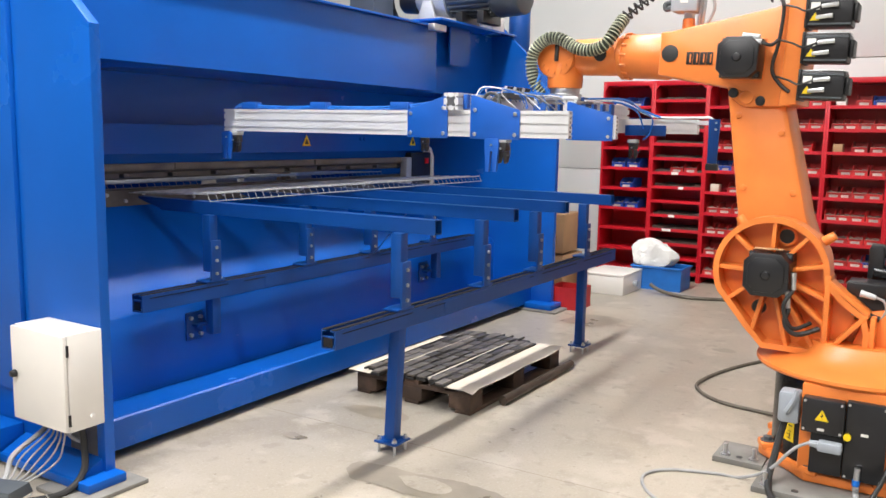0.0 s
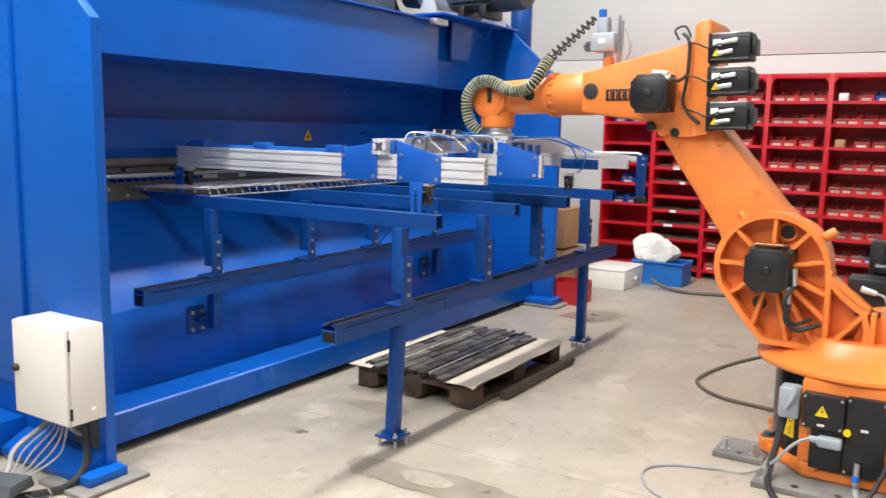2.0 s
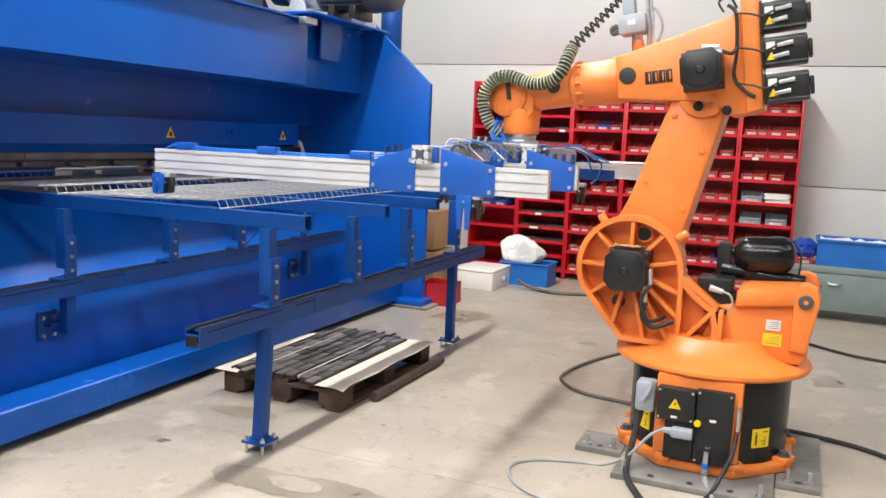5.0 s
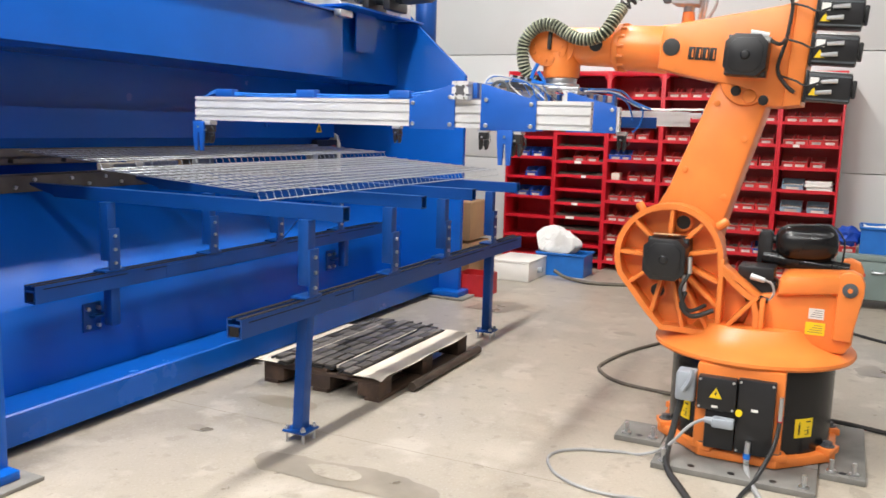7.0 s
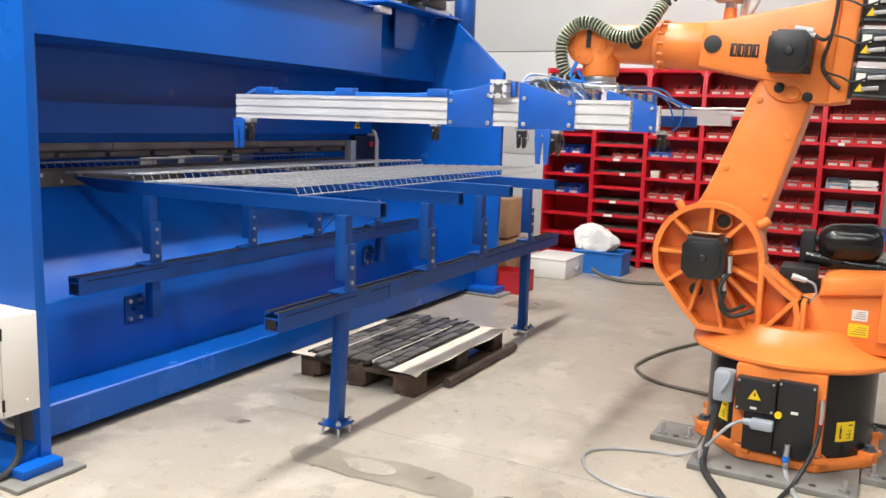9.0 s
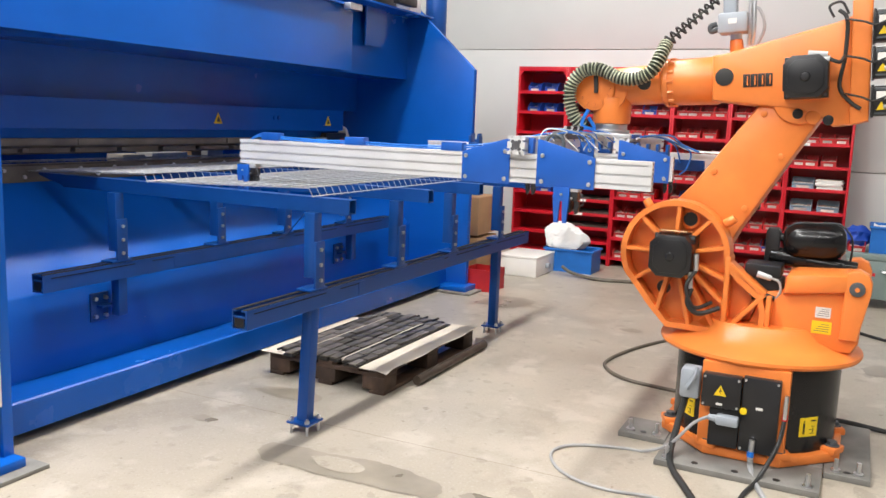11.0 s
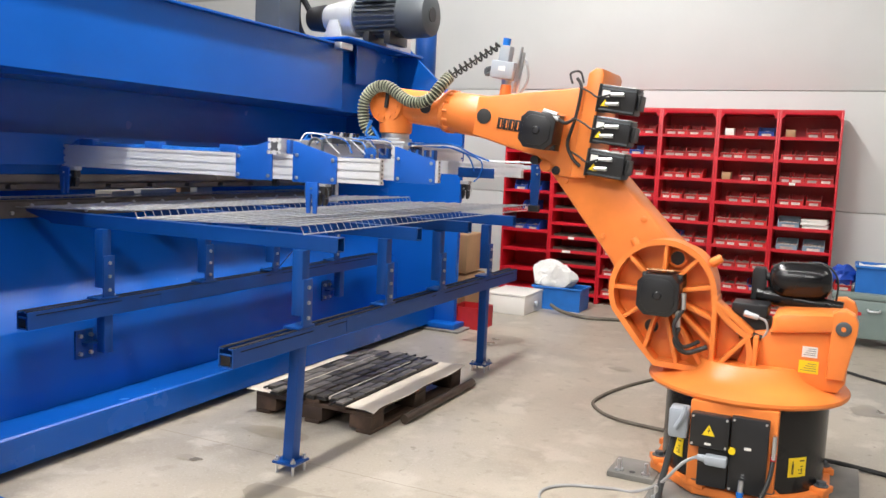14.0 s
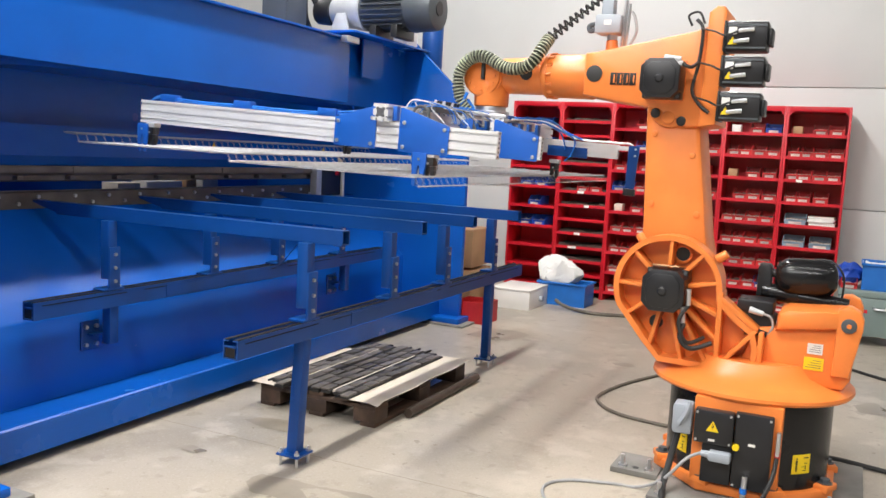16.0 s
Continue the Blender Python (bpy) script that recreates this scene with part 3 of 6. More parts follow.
for n, ax in enumerate(ARMS):
    arm = inside(rack, "arm", hollow(ax - 0.03, ax + 0.03, 2.20, 4.15, 1.092, 1.163), M_RACK)
    on_part(arm, "tapered_tip", prism(bmesh.new(), [(4.15, 1.10), (4.15, 1.163), (4.35, 1.163), (4.35, 1.15), (4.28, 1.13)], "x", ax - 0.028, ax + 0.028, 0.003), M_RACK)
    if n in (0, 3):
        px, lean = (3.262, 0.04) if n == 0 else (5.622, 0.0)
        bm = bmesh.new()
        prism(bm, [(px - 0.03, 0.06), (px + 0.03, 0.06), (px + 0.03 + lean, 0.621), (px - 0.03 + lean, 0.621)], "y", 2.37, 2.43, 0.004)
        post = inside(rack, "post", bm, M_RACK)
        on_part(post, "foot_plate", B(px - 0.065, px + 0.065, 2.335, 2.465, 0.05, 0.062, bev=0.003), M_RACK)
        for sx in (-0.047, 0.047):
            for sy in (-0.047, 0.047):
                on_part(post, "levelling_bolt", rod(bmesh.new(), (px + sx, 2.4 + sy, 0.0), (px + sx, 2.4 + sy, 0.085), 0.007, seg=8), M_STEEL, "zinc levelling bolt")
                on_part(post, "nut", rod(bmesh.new(), (px + sx, 2.4 + sy, 0.062), (px + sx, 2.4 + sy, 0.074), 0.014, seg=6), M_STEEL)
    ux = ax - 0.038
    for yc, zt in ((2.40, 0.712), (3.72, 0.707)):
        up = inside(rack, "upright", B(ux - 0.03, ux + 0.03, yc - 0.03, yc + 0.03, zt + 0.06, 1.091, bev=0.003), M_RACK)
        on_part(up, "lug", B(ux - 0.034, ux + 0.042, yc - 0.044, yc - 0.032, zt + 0.002, zt + 0.24, bev=0.003), M_RACK)
        on_part(up, "lug_foot", B(ux - 0.07, ux + 0.07, yc - 0.045, yc + 0.045, zt, zt + 0.012, bev=0.002), M_RACK)
        for k in range(3):
            on_part(up, "lug_bolt", rod(bmesh.new(), (ux + 0.004, yc - 0.044, zt + 0.05 + 0.075 * k), (ux + 0.004, yc - 0.054, zt + 0.05 + 0.075 * k), 0.010, seg=6), M_STEEL)
        on_part(up, "foot_bolt", rod(bmesh.new(), (ux + 0.055, yc - 0.02, zt + 0.012), (ux + 0.055, yc - 0.02, zt + 0.022), 0.011, seg=6), M_STEEL)
for bx in (3.24, 5.63):
    br = inside(rack, "wall_bracket", B(bx - 0.06, bx + 0.06, 3.786, 3.799, 0.37, 0.53, bev=0.003), M_RACK)
    on_part(br, "stem", B(bx + 0.05, bx + 0.11, 3.69, 3.75, 0.40, 0.611, bev=0.003), M_RACK)
    on_part(br, "web", B(bx - 0.02, bx + 0.08, 3.74, 3.786, 0.45, 0.462), M_RACK)
    for sx in (-0.035, 0.035):
        for z in (0.40, 0.50):
            on_part(br, "bracket_bolt", rod(bmesh.new(), (bx + sx, 3.786, z), (bx + sx, 3.768, z), 0.012, seg=6), M_STEEL)
brace = inside(rack, "wire_brace", rod(bmesh.new(), (4.25, 3.0, 1.09), (4.7, 3.6, 0.72), 0.003, seg=6), M_RACK)

# ---- pallet under the rack ----
pal = group_thing("wooden_pallet", pose(3.93, 2.34, 0, 0, 0, 0), "dark stained wooden pallet on the floor", "pallet")
for x in (0, 0.53, 1.055):
    for y in (0, 0.33, 0.655):
        part("block", B(x, x + 0.145, y, y + 0.145, 0.022, 0.10, bev=0.004), M_WOOD, pal)
for y in (0, 0.35, 0.70):
    part("bottom_board", B(0, 1.2, y, y + 0.10, 0.0, 0.022, bev=0.003), M_WOOD, pal)
for x in (0, 0.53, 1.055):
    part("cross_board", B(x, x + 0.145, 0, 0.80, 0.10, 0.122, bev=0.003), M_WOOD, pal)
for k in range(5):
    part("deck_board", B(0, 1.2, 0.175 * k, 0.175 * k + 0.10, 0.122, 0.144, bev=0.003), M_WOOD, pal)
def warped_sheet(x0, x1, y0, y1, z, lift):
    """A thin sheet that curls a little at its corners and along its edges."""
    bm = bmesh.new()
    n, k = 16, 4
    g = []
    for top in (0, 1):
        g.append([[bm.verts.new((x0 + (x1 - x0) * i / n, y0 + (y1 - y0) * j / k + 0.006 * math.sin(i * 0.9) * (j == 0), z + 0.003 * top + lift * (0.5 + 0.5 * math.sin(i * 0.8 + 1)) * (1 - j / k) * 0.4 - (0.012 if i == 0 and j == 0 else 0) * (lift > 0))) for j in range(k + 1)] for i in range(n + 1)])
    for i in range(n):
        for j in range(k):
            for top in (0, 1):
                q = [g[top][i][j], g[top][i + 1][j], g[top][i + 1][j + 1], g[top][i][j + 1]]
                bm.faces.new(q if top else q[::-1])
    rim = [(i, 0) for i in range(n)] + [(n, j) for j in range(k)] + [(i, k) for i in range(n, 0, -1)] + [(0, j) for j in range(k, 0, -1)]
    for (i, j), (u, v) in zip(rim, rim[1:] + rim[:1]):
        bm.faces.new([g[0][i][j], g[0][u][v], g[1][u][v], g[1][i][j]])
    return bm


tagged(part("cover_board", warped_sheet(3.90, 5.14, 2.31, 2.53, 0.1455, 0.006), M_SHEET), "thin pale curling board along the front of the pallet", "board")
tagged(part("cover_board", warped_sheet(3.88, 4.92, 2.99, 3.17, 0.1455, 0.0), M_SHEET), "thin pale board along the back of the pallet", "board")
stack = group_thing("slat_stack", pose(3.95, 2.42, 0.153), "layers of dark burnt steel slats laid across the pallet", "slats")
rs = random.Random(4)
for row in range(8):
    y0 = (0.075, 0.142, 0.232, 0.300, 0.372, 0.438, 0.515, 0.582)[row]
    x = -0.05 + rs.uniform(-0.04, 0.05)
    # near-black strips and bars put the shade of the gaps into the colour
    part("strip", B(x, x + 1.2, y0 - 0.004, y0 + 0.058, -0.0088 if row > 1 else -0.003, 0.008, bev=0.001), M_GAPSHADE, stack)
    o = part("flat_bar", B(0, 1.2, 0, 0.012, 0, 0.010), M_GAPSHADE, stack)
    o.matrix_basis = pose(x + rs.uniform(-0.05, 0.05), y0 + 0.050, 0.0085, 0, 0, rs.uniform(-0.4, 0.4))
    xx = x
    while xx < 1.06:
        w = rs.uniform(0.10, 0.15)
        z1 = 0.0085 + rs.uniform(0.001, 0.006)
        o = part("slat", B(0, w, 0, 0.052 + rs.uniform(-0.006, 0.003), 0, 0.008, bev=0.0005), M_SLAT, stack)
        o.matrix_basis = pose(xx, y0 + rs.uniform(-0.006, 0.006), z1, rs.uniform(-1.4, 0.8), rs.uniform(-0.7, 0.7), rs.uniform(-1.2, 1.2))
        xx += w + rs.uniform(0.005, 0.016)
for y0, xa, ln in ((0.206, 0.0, 1.0), (0.500, 0.12, 0.9), (0.646, 0.3, 0.62)):
    o = part("packing_strip", B(0, ln, 0, 0.014, 0, 0.016, bev=0.001), M_SHEET, stack, "pale packing strip between the slats")
    o.matrix_basis = pose(xa, y0, 0.001, 0, 0, rs.uniform(-0.5, 0.5))
pip = tagged(part("steel_pipe", rod(bmesh.new(), (4.20, 2.275, 0.03), (5.18, 2.275, 0.03), 0.028, seg=16), M_PIPE), "dark steel pipe lying beside the pallet", "pipe")

# ---- robot ----
RX, RY, RZ = 4.50, 0.41, 0.03
robot = group_thing("industrial_robot", pose(RX, RY, RZ), "orange six-axis industrial robot on a black drum base", "robot")
A2Y, A2Z = 0.442, 0.908      # shoulder axis in the robot's space
L1 = 1.024

BX = -0.12      # the base's axis
base = part("base_drum", lathe(bmesh.new(), [(0.385, 0.05), (0.385, 0.40), (0.38, 0.445), (0.36, 0.45)], (BX, 0.02, 0)), M_TANK, robot, "black painted base drum")
bm = bmesh.new()
prism(bm, [(BX + 0.45 * math.cos(math.radians(22.5 + 45 * k)), 0.02 + 0.45 * math.sin(math.radians(22.5 + 45 * k))) for k in range(8)], "z", 0.0, 0.05, 0.012)
foot = part("foot_flange", bm, M_ORANGE, robot)
for k in range(8):
    m = pose(BX, 0.02, 0) @ Matrix.Rotation(radians(45 * k + 22.5), 4, "Z")
    lug = part("foot_lug", B(0.365, 0.448, -0.055, 0.055, 0.035, 0.070, bev=0.008), M_ORANGE, foot)
    lug.matrix_basis = m
    nut = part("anchor_nut", rod(bmesh.new(), (0.41, 0, 0.070), (0.41, 0, 0.092), 0.022, seg=6), M_MOTOR, foot)
    nut.matrix_basis = m
    part("washer", rod(bmesh.new(), (0.41, 0, 0.0695), (0.41, 0, 0.074), 0.034, seg=18), M_MOTOR, foot).matrix_basis = m
frame_b = part("base_frame", B(-0.525, -0.43, -0.165, 0.225, 0.045, 0.455, bev=0.01), M_ORANGE, robot)
tall = part("terminal_box", B(-0.565, -0.527, -0.130, 0.034, 0.06, 0.415, bev=0.006), M_BLACK, robot)
tall2 = part("terminal_box", B(-0.56, -0.527, 0.037, 0.172, 0.06, 0.245, bev=0.006), M_BLACK, robot)
upper_box = part("connection_box", B(-0.585, -0.527, 0.037, 0.212, 0.25, 0.408, bev=0.008), M_BLACK, robot)
for bx0, x0, ys, zs in ((tall, -0.565, (-0.118, 0.022), (0.075, 0.40)), (upper_box, -0.585, (0.05, 0.20), (0.265, 0.395))):
    for y in ys:
        for z in zs:
            part("cover_screw", rod(bmesh.new(), (x0, y, z), (x0 - 0.005, y, z), 0.006, seg=8), M_STEEL, bx0)
tri = part("warning_sign", prism(bmesh.new(), [(0.100, 0.312), (0.156, 0.312), (0.128, 0.362)], "x", -0.588, -0.5855), M_YELLOW, upper_box, "yellow voltage warning triangle")
part("sign_mark", prism(bmesh.new(), [(0.123, 0.319), (0.134, 0.336), (0.127, 0.337), (0.131, 0.354), (0.120, 0.334), (0.128, 0.333)], "x", -0.5895, -0.5882), M_INK_SHADE, tri)
part("name_label", B(-0.587, -0.5855, 0.115, 0.143, 0.266, 0.277), M_LABEL, upper_box)
part("name_label", B(-0.567, -0.5655, -0.06, -0.03, 0.268, 0.280), M_LABEL, tall)
part("key_switch", rod(bmesh.new(), (-0.565, 0.022, 0.255), (-0.58, 0.022, 0.255), 0.016, seg=14), M_YELLOW, tall)
conn = part("connector_hood", B(-0.56, -0.46, 0.226, 0.318, 0.265, 0.41, bev=0.015), M_GREY, robot, "grey connector hood with a lever")
part("lever", tube(bmesh.new(), [(-0.57, 0.24, 0.43), (-0.575, 0.25, 0.38), (-0.57, 0.28, 0.32)], 0.012, 6), M_GREY, conn)
conn2 = part("connector_plug", B(-0.62, -0.562, 0.036, 0.135, 0.18, 0.225, bev=0.01), M_GREY, robot, "grey cable plug")
part("cable_gland", rod(bmesh.new(), (-0.59, 0.135, 0.203), (-0.59, 0.170, 0.205), 0.018, 0.014, 10), M_GREY, conn2)
valve = part("air_coupling", rod(bmesh.new(), (-0.59, -0.028, 0.03), (-0.582, -0.03, 0.13), 0.013, seg=10), M_STEEL, robot, "brass and steel air coupling")
part("coupling_ring", rod(bmesh.new(), (-0.589, -0.028, 0.05), (-0.587, -0.0285, 0.075), 0.016, seg=10), M_BTUBE, valve)
reg = part("air_fitting", B(-0.56, -0.526, -0.164, -0.146, 0.24, 0.35, bev=0.005), M_STEEL, robot)
part("red_ring", rod(bmesh.new(), (-0.545, -0.155, 0.235), (-0.545, -0.155, 0.26), 0.013, seg=10), M_RED, reg)
for a, z0, h in ((225, 0.130, 0.092), (134, 0.131, 0.092)):
    st = part("safety_sticker", prism(bmesh.new(), [(0.3875 * math.cos(q * 0.026), 0.3875 * math.sin(q * 0.026)) for q in range(-5, 6)] + [(0.3855 * math.cos(q * 0.026), 0.3855 * math.sin(q * 0.026)) for q in range(5, -6, -1)], "z", z0, z0 + h), M_YELLOW, base, "yellow safety sticker with black drawings")
    st.matrix_basis = pose(BX, 0.02, 0) @ Matrix.Rotation(radians(a), 4, "Z")
    for q in ((0.023, 0.026, 0.014, 0.045), (0.029, 0.032, 0.014, 0.045), (0.023, 0.032, 0.045, 0.066), (0.025, 0.030, 0.070, 0.077), (-0.030, -0.008, 0.014, 0.017), (-0.026, -0.022, 0.020, 0.040), (-0.016, -0.002, 0.032, 0.035), (-0.030, -0.016, 0.048, 0.051), (-0.036, -0.010, 0.074, 0.079)):
        part("sticker_mark", B(0.3855, 0.3885, -q[1], -q[0], z0 + q[2], z0 + q[3]), M_INK_SHADE, st)

# the turning column
turn = part("carousel", lathe(bmesh.new(), [(0.42, 0.452), (0.475, 0.456), (0.483, 0.468), (0.480, 0.482), (0.455, 0.495), (0.40, 0.512), (0.33, 0.545), (0.29, 0.60)], (BX * 0.5, 0.03, 0)), M_ORANGE, robot)
cheek_x0, cheek_x1 = -0.30, -0.17
R = 0.268
outer = [(0.10, 0.53), (0.19, 0.53), (0.459, 0.535), (0.55, 0.63), (0.633, 0.733)]
outer += [(A2Y + R * math.cos(radians(q)), A2Z + R * math.sin(radians(q))) for q in range(-25, 186, 7)]
outer += [(0.10, 0.81), (0.012, 0.745), (-0.01, 0.66), (0.0, 0.56)]
bm = bmesh.new()
prism(bm, outer, "x", cheek_x1 - 0.03, cheek_x1, 0.0)
web = part("shoulder_web", bm, M_ORANGE, robot)
# raised rim round the web
bm = bmesh.new()
inner = []
cx = sum(p[0] for p in outer) / len(outer)
cz = sum(p[1] for p in outer) / len(outer)
for i, p in enumerate(outer):
    a, b = Vector(outer[i - 1]), Vector(outer[(i + 1) % len(outer)])
    d = (b - a).normalized()
    nrm = Vector((-d.y, d.x))
    if nrm.dot(Vector((cx, cz)) - Vector(p)) < 0:
        nrm = -nrm
    inner.append(tuple(Vector(p) + nrm * 0.028))
n = len(outer)
ov = [[bm.verts.new((x, *p)) for p in q] for x, q in ((cheek_x0, outer), (cheek_x0, inner), (cheek_x1 - 0.02, inner), (cheek_x1 - 0.02, outer))]
for a, b in zip(ov, ov[1:] + ov[:1]):
    for k in range(n):
        bm.faces.new((a[k], a[(k + 1) % n], b[(k + 1) % n], b[k]))
bmesh.ops.recalc_face_normals(bm, faces=bm.faces)
part("shoulder_rim", bm, M_ORANGE, web)


def reach(ang):
    """How far the rim is from the shoulder axis in a direction."""
    d = Vector((math.cos(ang), math.sin(ang)))
    best = 9.0
    for i in range(len(outer)):
        p, q = Vector(outer[i - 1]) - Vector((A2Y, A2Z)), Vector(outer[i]) - Vector((A2Y, A2Z))
        e = q - p
        den = d.x * e.y - d.y * e.x
        if abs(den) > 1e-9:
            k = (p.x * e.y - p.y * e.x) / den
            w = (p.x * d.y - p.y * d.x) / den
            if k > 0 and 0 <= w <= 1:
                best = min(best, k)
    return best


for ang in (2, 45, 92, 132, 168, 203, 222, 238, 255, 283, 322):
    a = radians(ang)
    r1 = reach(a) - 0.012
    if 195 < ang < 245:
        r1 = min(r1, 0.262 / abs(math.cos(a)))
    p0 = (A2Y + 0.09 * math.cos(a), A2Z + 0.09 * math.sin(a))
    p1 = (A2Y + r1 * math.cos(a), A2Z + r1 * math.sin(a))
    d = Vector((p1[0] - p0[0], p1[1] - p0[1])).normalized()
    w = Vector((-d.y, d.x)) * 0.010
    part("rib", prism(bmesh.new(), [(p0[0] + w.x, p0[1] + w.y), (p0[0] - w.x, p0[1] - w.y), (p1[0] - w.x, p1[1] - w.y), (p1[0] + w.x, p1[1] + w.y)], "x", cheek_x0 + 0.006, cheek_x1 - 0.02, 0.004), M_ORANGE, web)
part("rib", B(cheek_x0 - 0.002, cheek_x1, 0.168, 0.194, 0.545, 0.92, bev=0.006), M_ORANGE, web)
for y, z in ((0.389, 1.08), (0.495, 0.721)):
    # a black disc paints the shade inside each bore
    part("bore_shade", rod(bmesh.new(), (cheek_x1 - 0.045, y, z), (cheek_x1 - 0.029, y, z), 0.036, seg=20), M_BLACK, web)
    part("bore_ring", lathe(bmesh.new(), [(0.04, 0), (0.047, 0.02), (0.036, 0.022), (0.032, 0.0)], seg=20), M_ORANGE, web).matrix_basis = pose(cheek_x1 - 0.03, y, z, 0, -90, 0)
for y, z in ((0.604, 1.148), (0.19, 1.092)):
    d = Vector((0, y - A2Y, z - A2Z)).normalized()
    c = Vector((cheek_x1 - 0.06, y, z))
    part("stop_boss", rod(bmesh.new(), c - d * 0.04, c + d * 0.02, 0.024, 0.021, 14, 0.005), M_ORANGE, web)
# rear body of the column
bm = bmesh.new()
prism(bm, [(0.10, 0.50), (-0.39, 0.51), (-0.42, 0.56), (-0.43, 0.80), (-0.30, 0.80), (-0.06, 0.77), (0.02, 0.755)], "x", -0.236, 0.24, 0.015)
rear = part("column_body", bm, M_ORANGE, robot)
part("ledge", prism(bmesh.new(), [(-0.075, 0.762), (-0.31, 0.792), (-0.36, 0.80), (-0.36, 0.888), (-0.12, 0.868), (-0.085, 0.845)], "x", -0.276, 0.25, 0.03), M_ORANGE, rear)
for x0, x1 in ((-0.272, -0.17), (0.16, 0.25)):
    part("pivot_lug", prism(bmesh.new(), [(-0.335, 0.58), (-0.34, 0.89), (-0.36, 0.907), (-0.395, 0.912), (-0.435, 0.892), (-0.452, 0.855), (-0.452, 0.81), (-0.412, 0.58)], "x", x0, x1, 0.012), M_ORANGE, rear)
part("pivot_pin", rod(bmesh.new(), (-0.272, -0.391, 0.826), (-0.284, -0.391, 0.826), 0.034, seg=24, bev=0.003), M_MOTOR, rear, "dark steel pivot pin")
part("pin_core", rod(bmesh.new(), (-0.284, -0.391, 0.826), (-0.289, -0.391, 0.826), 0.011, seg=12), M_ORANGE, rear)
part("type_plate", B(-0.2395, -0.2365, -0.291, -0.224, 0.667, 0.718), M_LABEL, rear, "small grey type plate")
part("yellow_plate", B(-0.2395, -0.2365, -0.30, -0.214, 0.59, 0.65), M_YELLOW, rear, "yellow notice plate with unreadable lines")
for k in range(4):
    part("text_bar", B(-0.2405, -0.2397, -0.29, -0.222 - 0.01 * k, 0.602 + 0.011 * k, 0.6045 + 0.011 * k), M_MOTOR, rear)
    part("text_bar", B(-0.2405, -0.2397, -0.283, -0.232 - 0.006 * k, 0.677 + 0.010 * k, 0.6795 + 0.010 * k), M_MOTOR, rear)
part("rib", B(-0.30, -0.236, -0.03, -0.006, 0.545, 0.745, bev=0.006), M_ORANGE, rear)
# the triangular strut between the shoulder and the rear body
for p0, p1 in (((0.177, 0.888), (0.004, 0.752)), ((0.006, 0.752), (0.165, 0.560))):
    d = (Vector(p1) - Vector(p0)).normalized()
    w = Vector((-d.y, d.x)) * 0.011
    part("rib", prism(bmesh.new(), [(p0[0] + w.x, p0[1] + w.y), (p0[0] - w.x, p0[1] - w.y), (p1[0] - w.x, p1[1] - w.y), (p1[0] + w.x, p1[1] + w.y)], "x", cheek_x0 - 0.002, cheek_x1 - 0.02, 0.005), M_ORANGE, web)
# flat black triangle in place of a shaded hole
part("lightening_hole_shade", prism(bmesh.new(), [(0.052, 0.662), (0.0, 0.708), (-0.004, 0.655)], "x", cheek_x1 - 0.034, cheek_x1 - 0.0305), M_INK_SHADE, web)


def servo(name, parent, x, y, z, s=0.17, depth=0.12):
    """An octagonal servo motor whose face looks to the camera's side."""
    bm = bmesh.new()
    c = s * 0.36
    h = s / 2
    prism(bm, [(y - h, z - h + c * 0.55), (y - h + c * 0.55, z - h), (y + h - c * 0.55, z - h), (y + h, z - h + c * 0.55), (y + h, z + h - c * 0.55), (y + h - c * 0.55, z + h), (y - h + c * 0.55, z + h), (y - h, z + h - c * 0.55)], "x", x, x + depth, 0.006)
    m = part(name, bm, M_BLACK, parent, "black servo motor")
    k = h * 0.80
    part("face_plate", prism(bmesh.new(), [(y - k, z - k + c * 0.5), (y - k + c * 0.5, z - k), (y + k - c * 0.5, z - k), (y + k, z - k + c * 0.5), (y + k, z + k - c * 0.5), (y + k - c * 0.5, z + k), (y - k + c * 0.5, z + k), (y - k, z + k - c * 0.5)], "x", x - 0.007, x, 0.003), M_BLACK, m)
    part("face_dome", rod(bmesh.new(), (x - 0.007, y, z), (x - 0.016, y, z), 0.024, 0.018, 18, 0.003), M_BLACK, m)
    f = h * 0.98
    part("square_flange", B(x + depth * 0.45, x + depth, y - f, y + f, z - f, z + f, bev=0.004), M_BLACK, m)
    for sy in (-1, 1):
        for sz in (-1, 1):
            part("flange_screw", rod(bmesh.new(), (x + depth * 0.45, y + sy * f * 0.86, z + sz * f * 0.86), (x + depth * 0.45 - 0.01, y + sy * f * 0.86, z + sz * f * 0.86), 0.009, seg=8), M_MOTOR, m)
    return m


m2 = servo("shoulder_motor", robot, -0.40, A2Y, A2Z, 0.205, 0.22)
part("motor_label", B(-0.36, -0.30, A2Y - 0.06, A2Y + 0.07, A2Z + 0.118, A2Z + 0.1195), M_CARD, m2)
for dz, dy in ((0.02, -0.12), (-0.07, -0.10)):
    part("motor_connector", rod(bmesh.new(), (-0.37, A2Y + dy, A2Z + dz), (-0.37, A2Y + dy - 0.005, A2Z + dz - 0.08), 0.014, 0.012, 10), M_STEEL, m2)
part("motor_cable", tube(bmesh.new(), [(-0.37, A2Y - 0.11, A2Z - 0.15), (-0.39, A2Y - 0.10, A2Z - 0.22), (-0.37, A2Y - 0.15, A2Z - 0.27), (-0.32, A2Y - 0.24, A2Z - 0.24)], 0.012), M_RUBBER, m2)
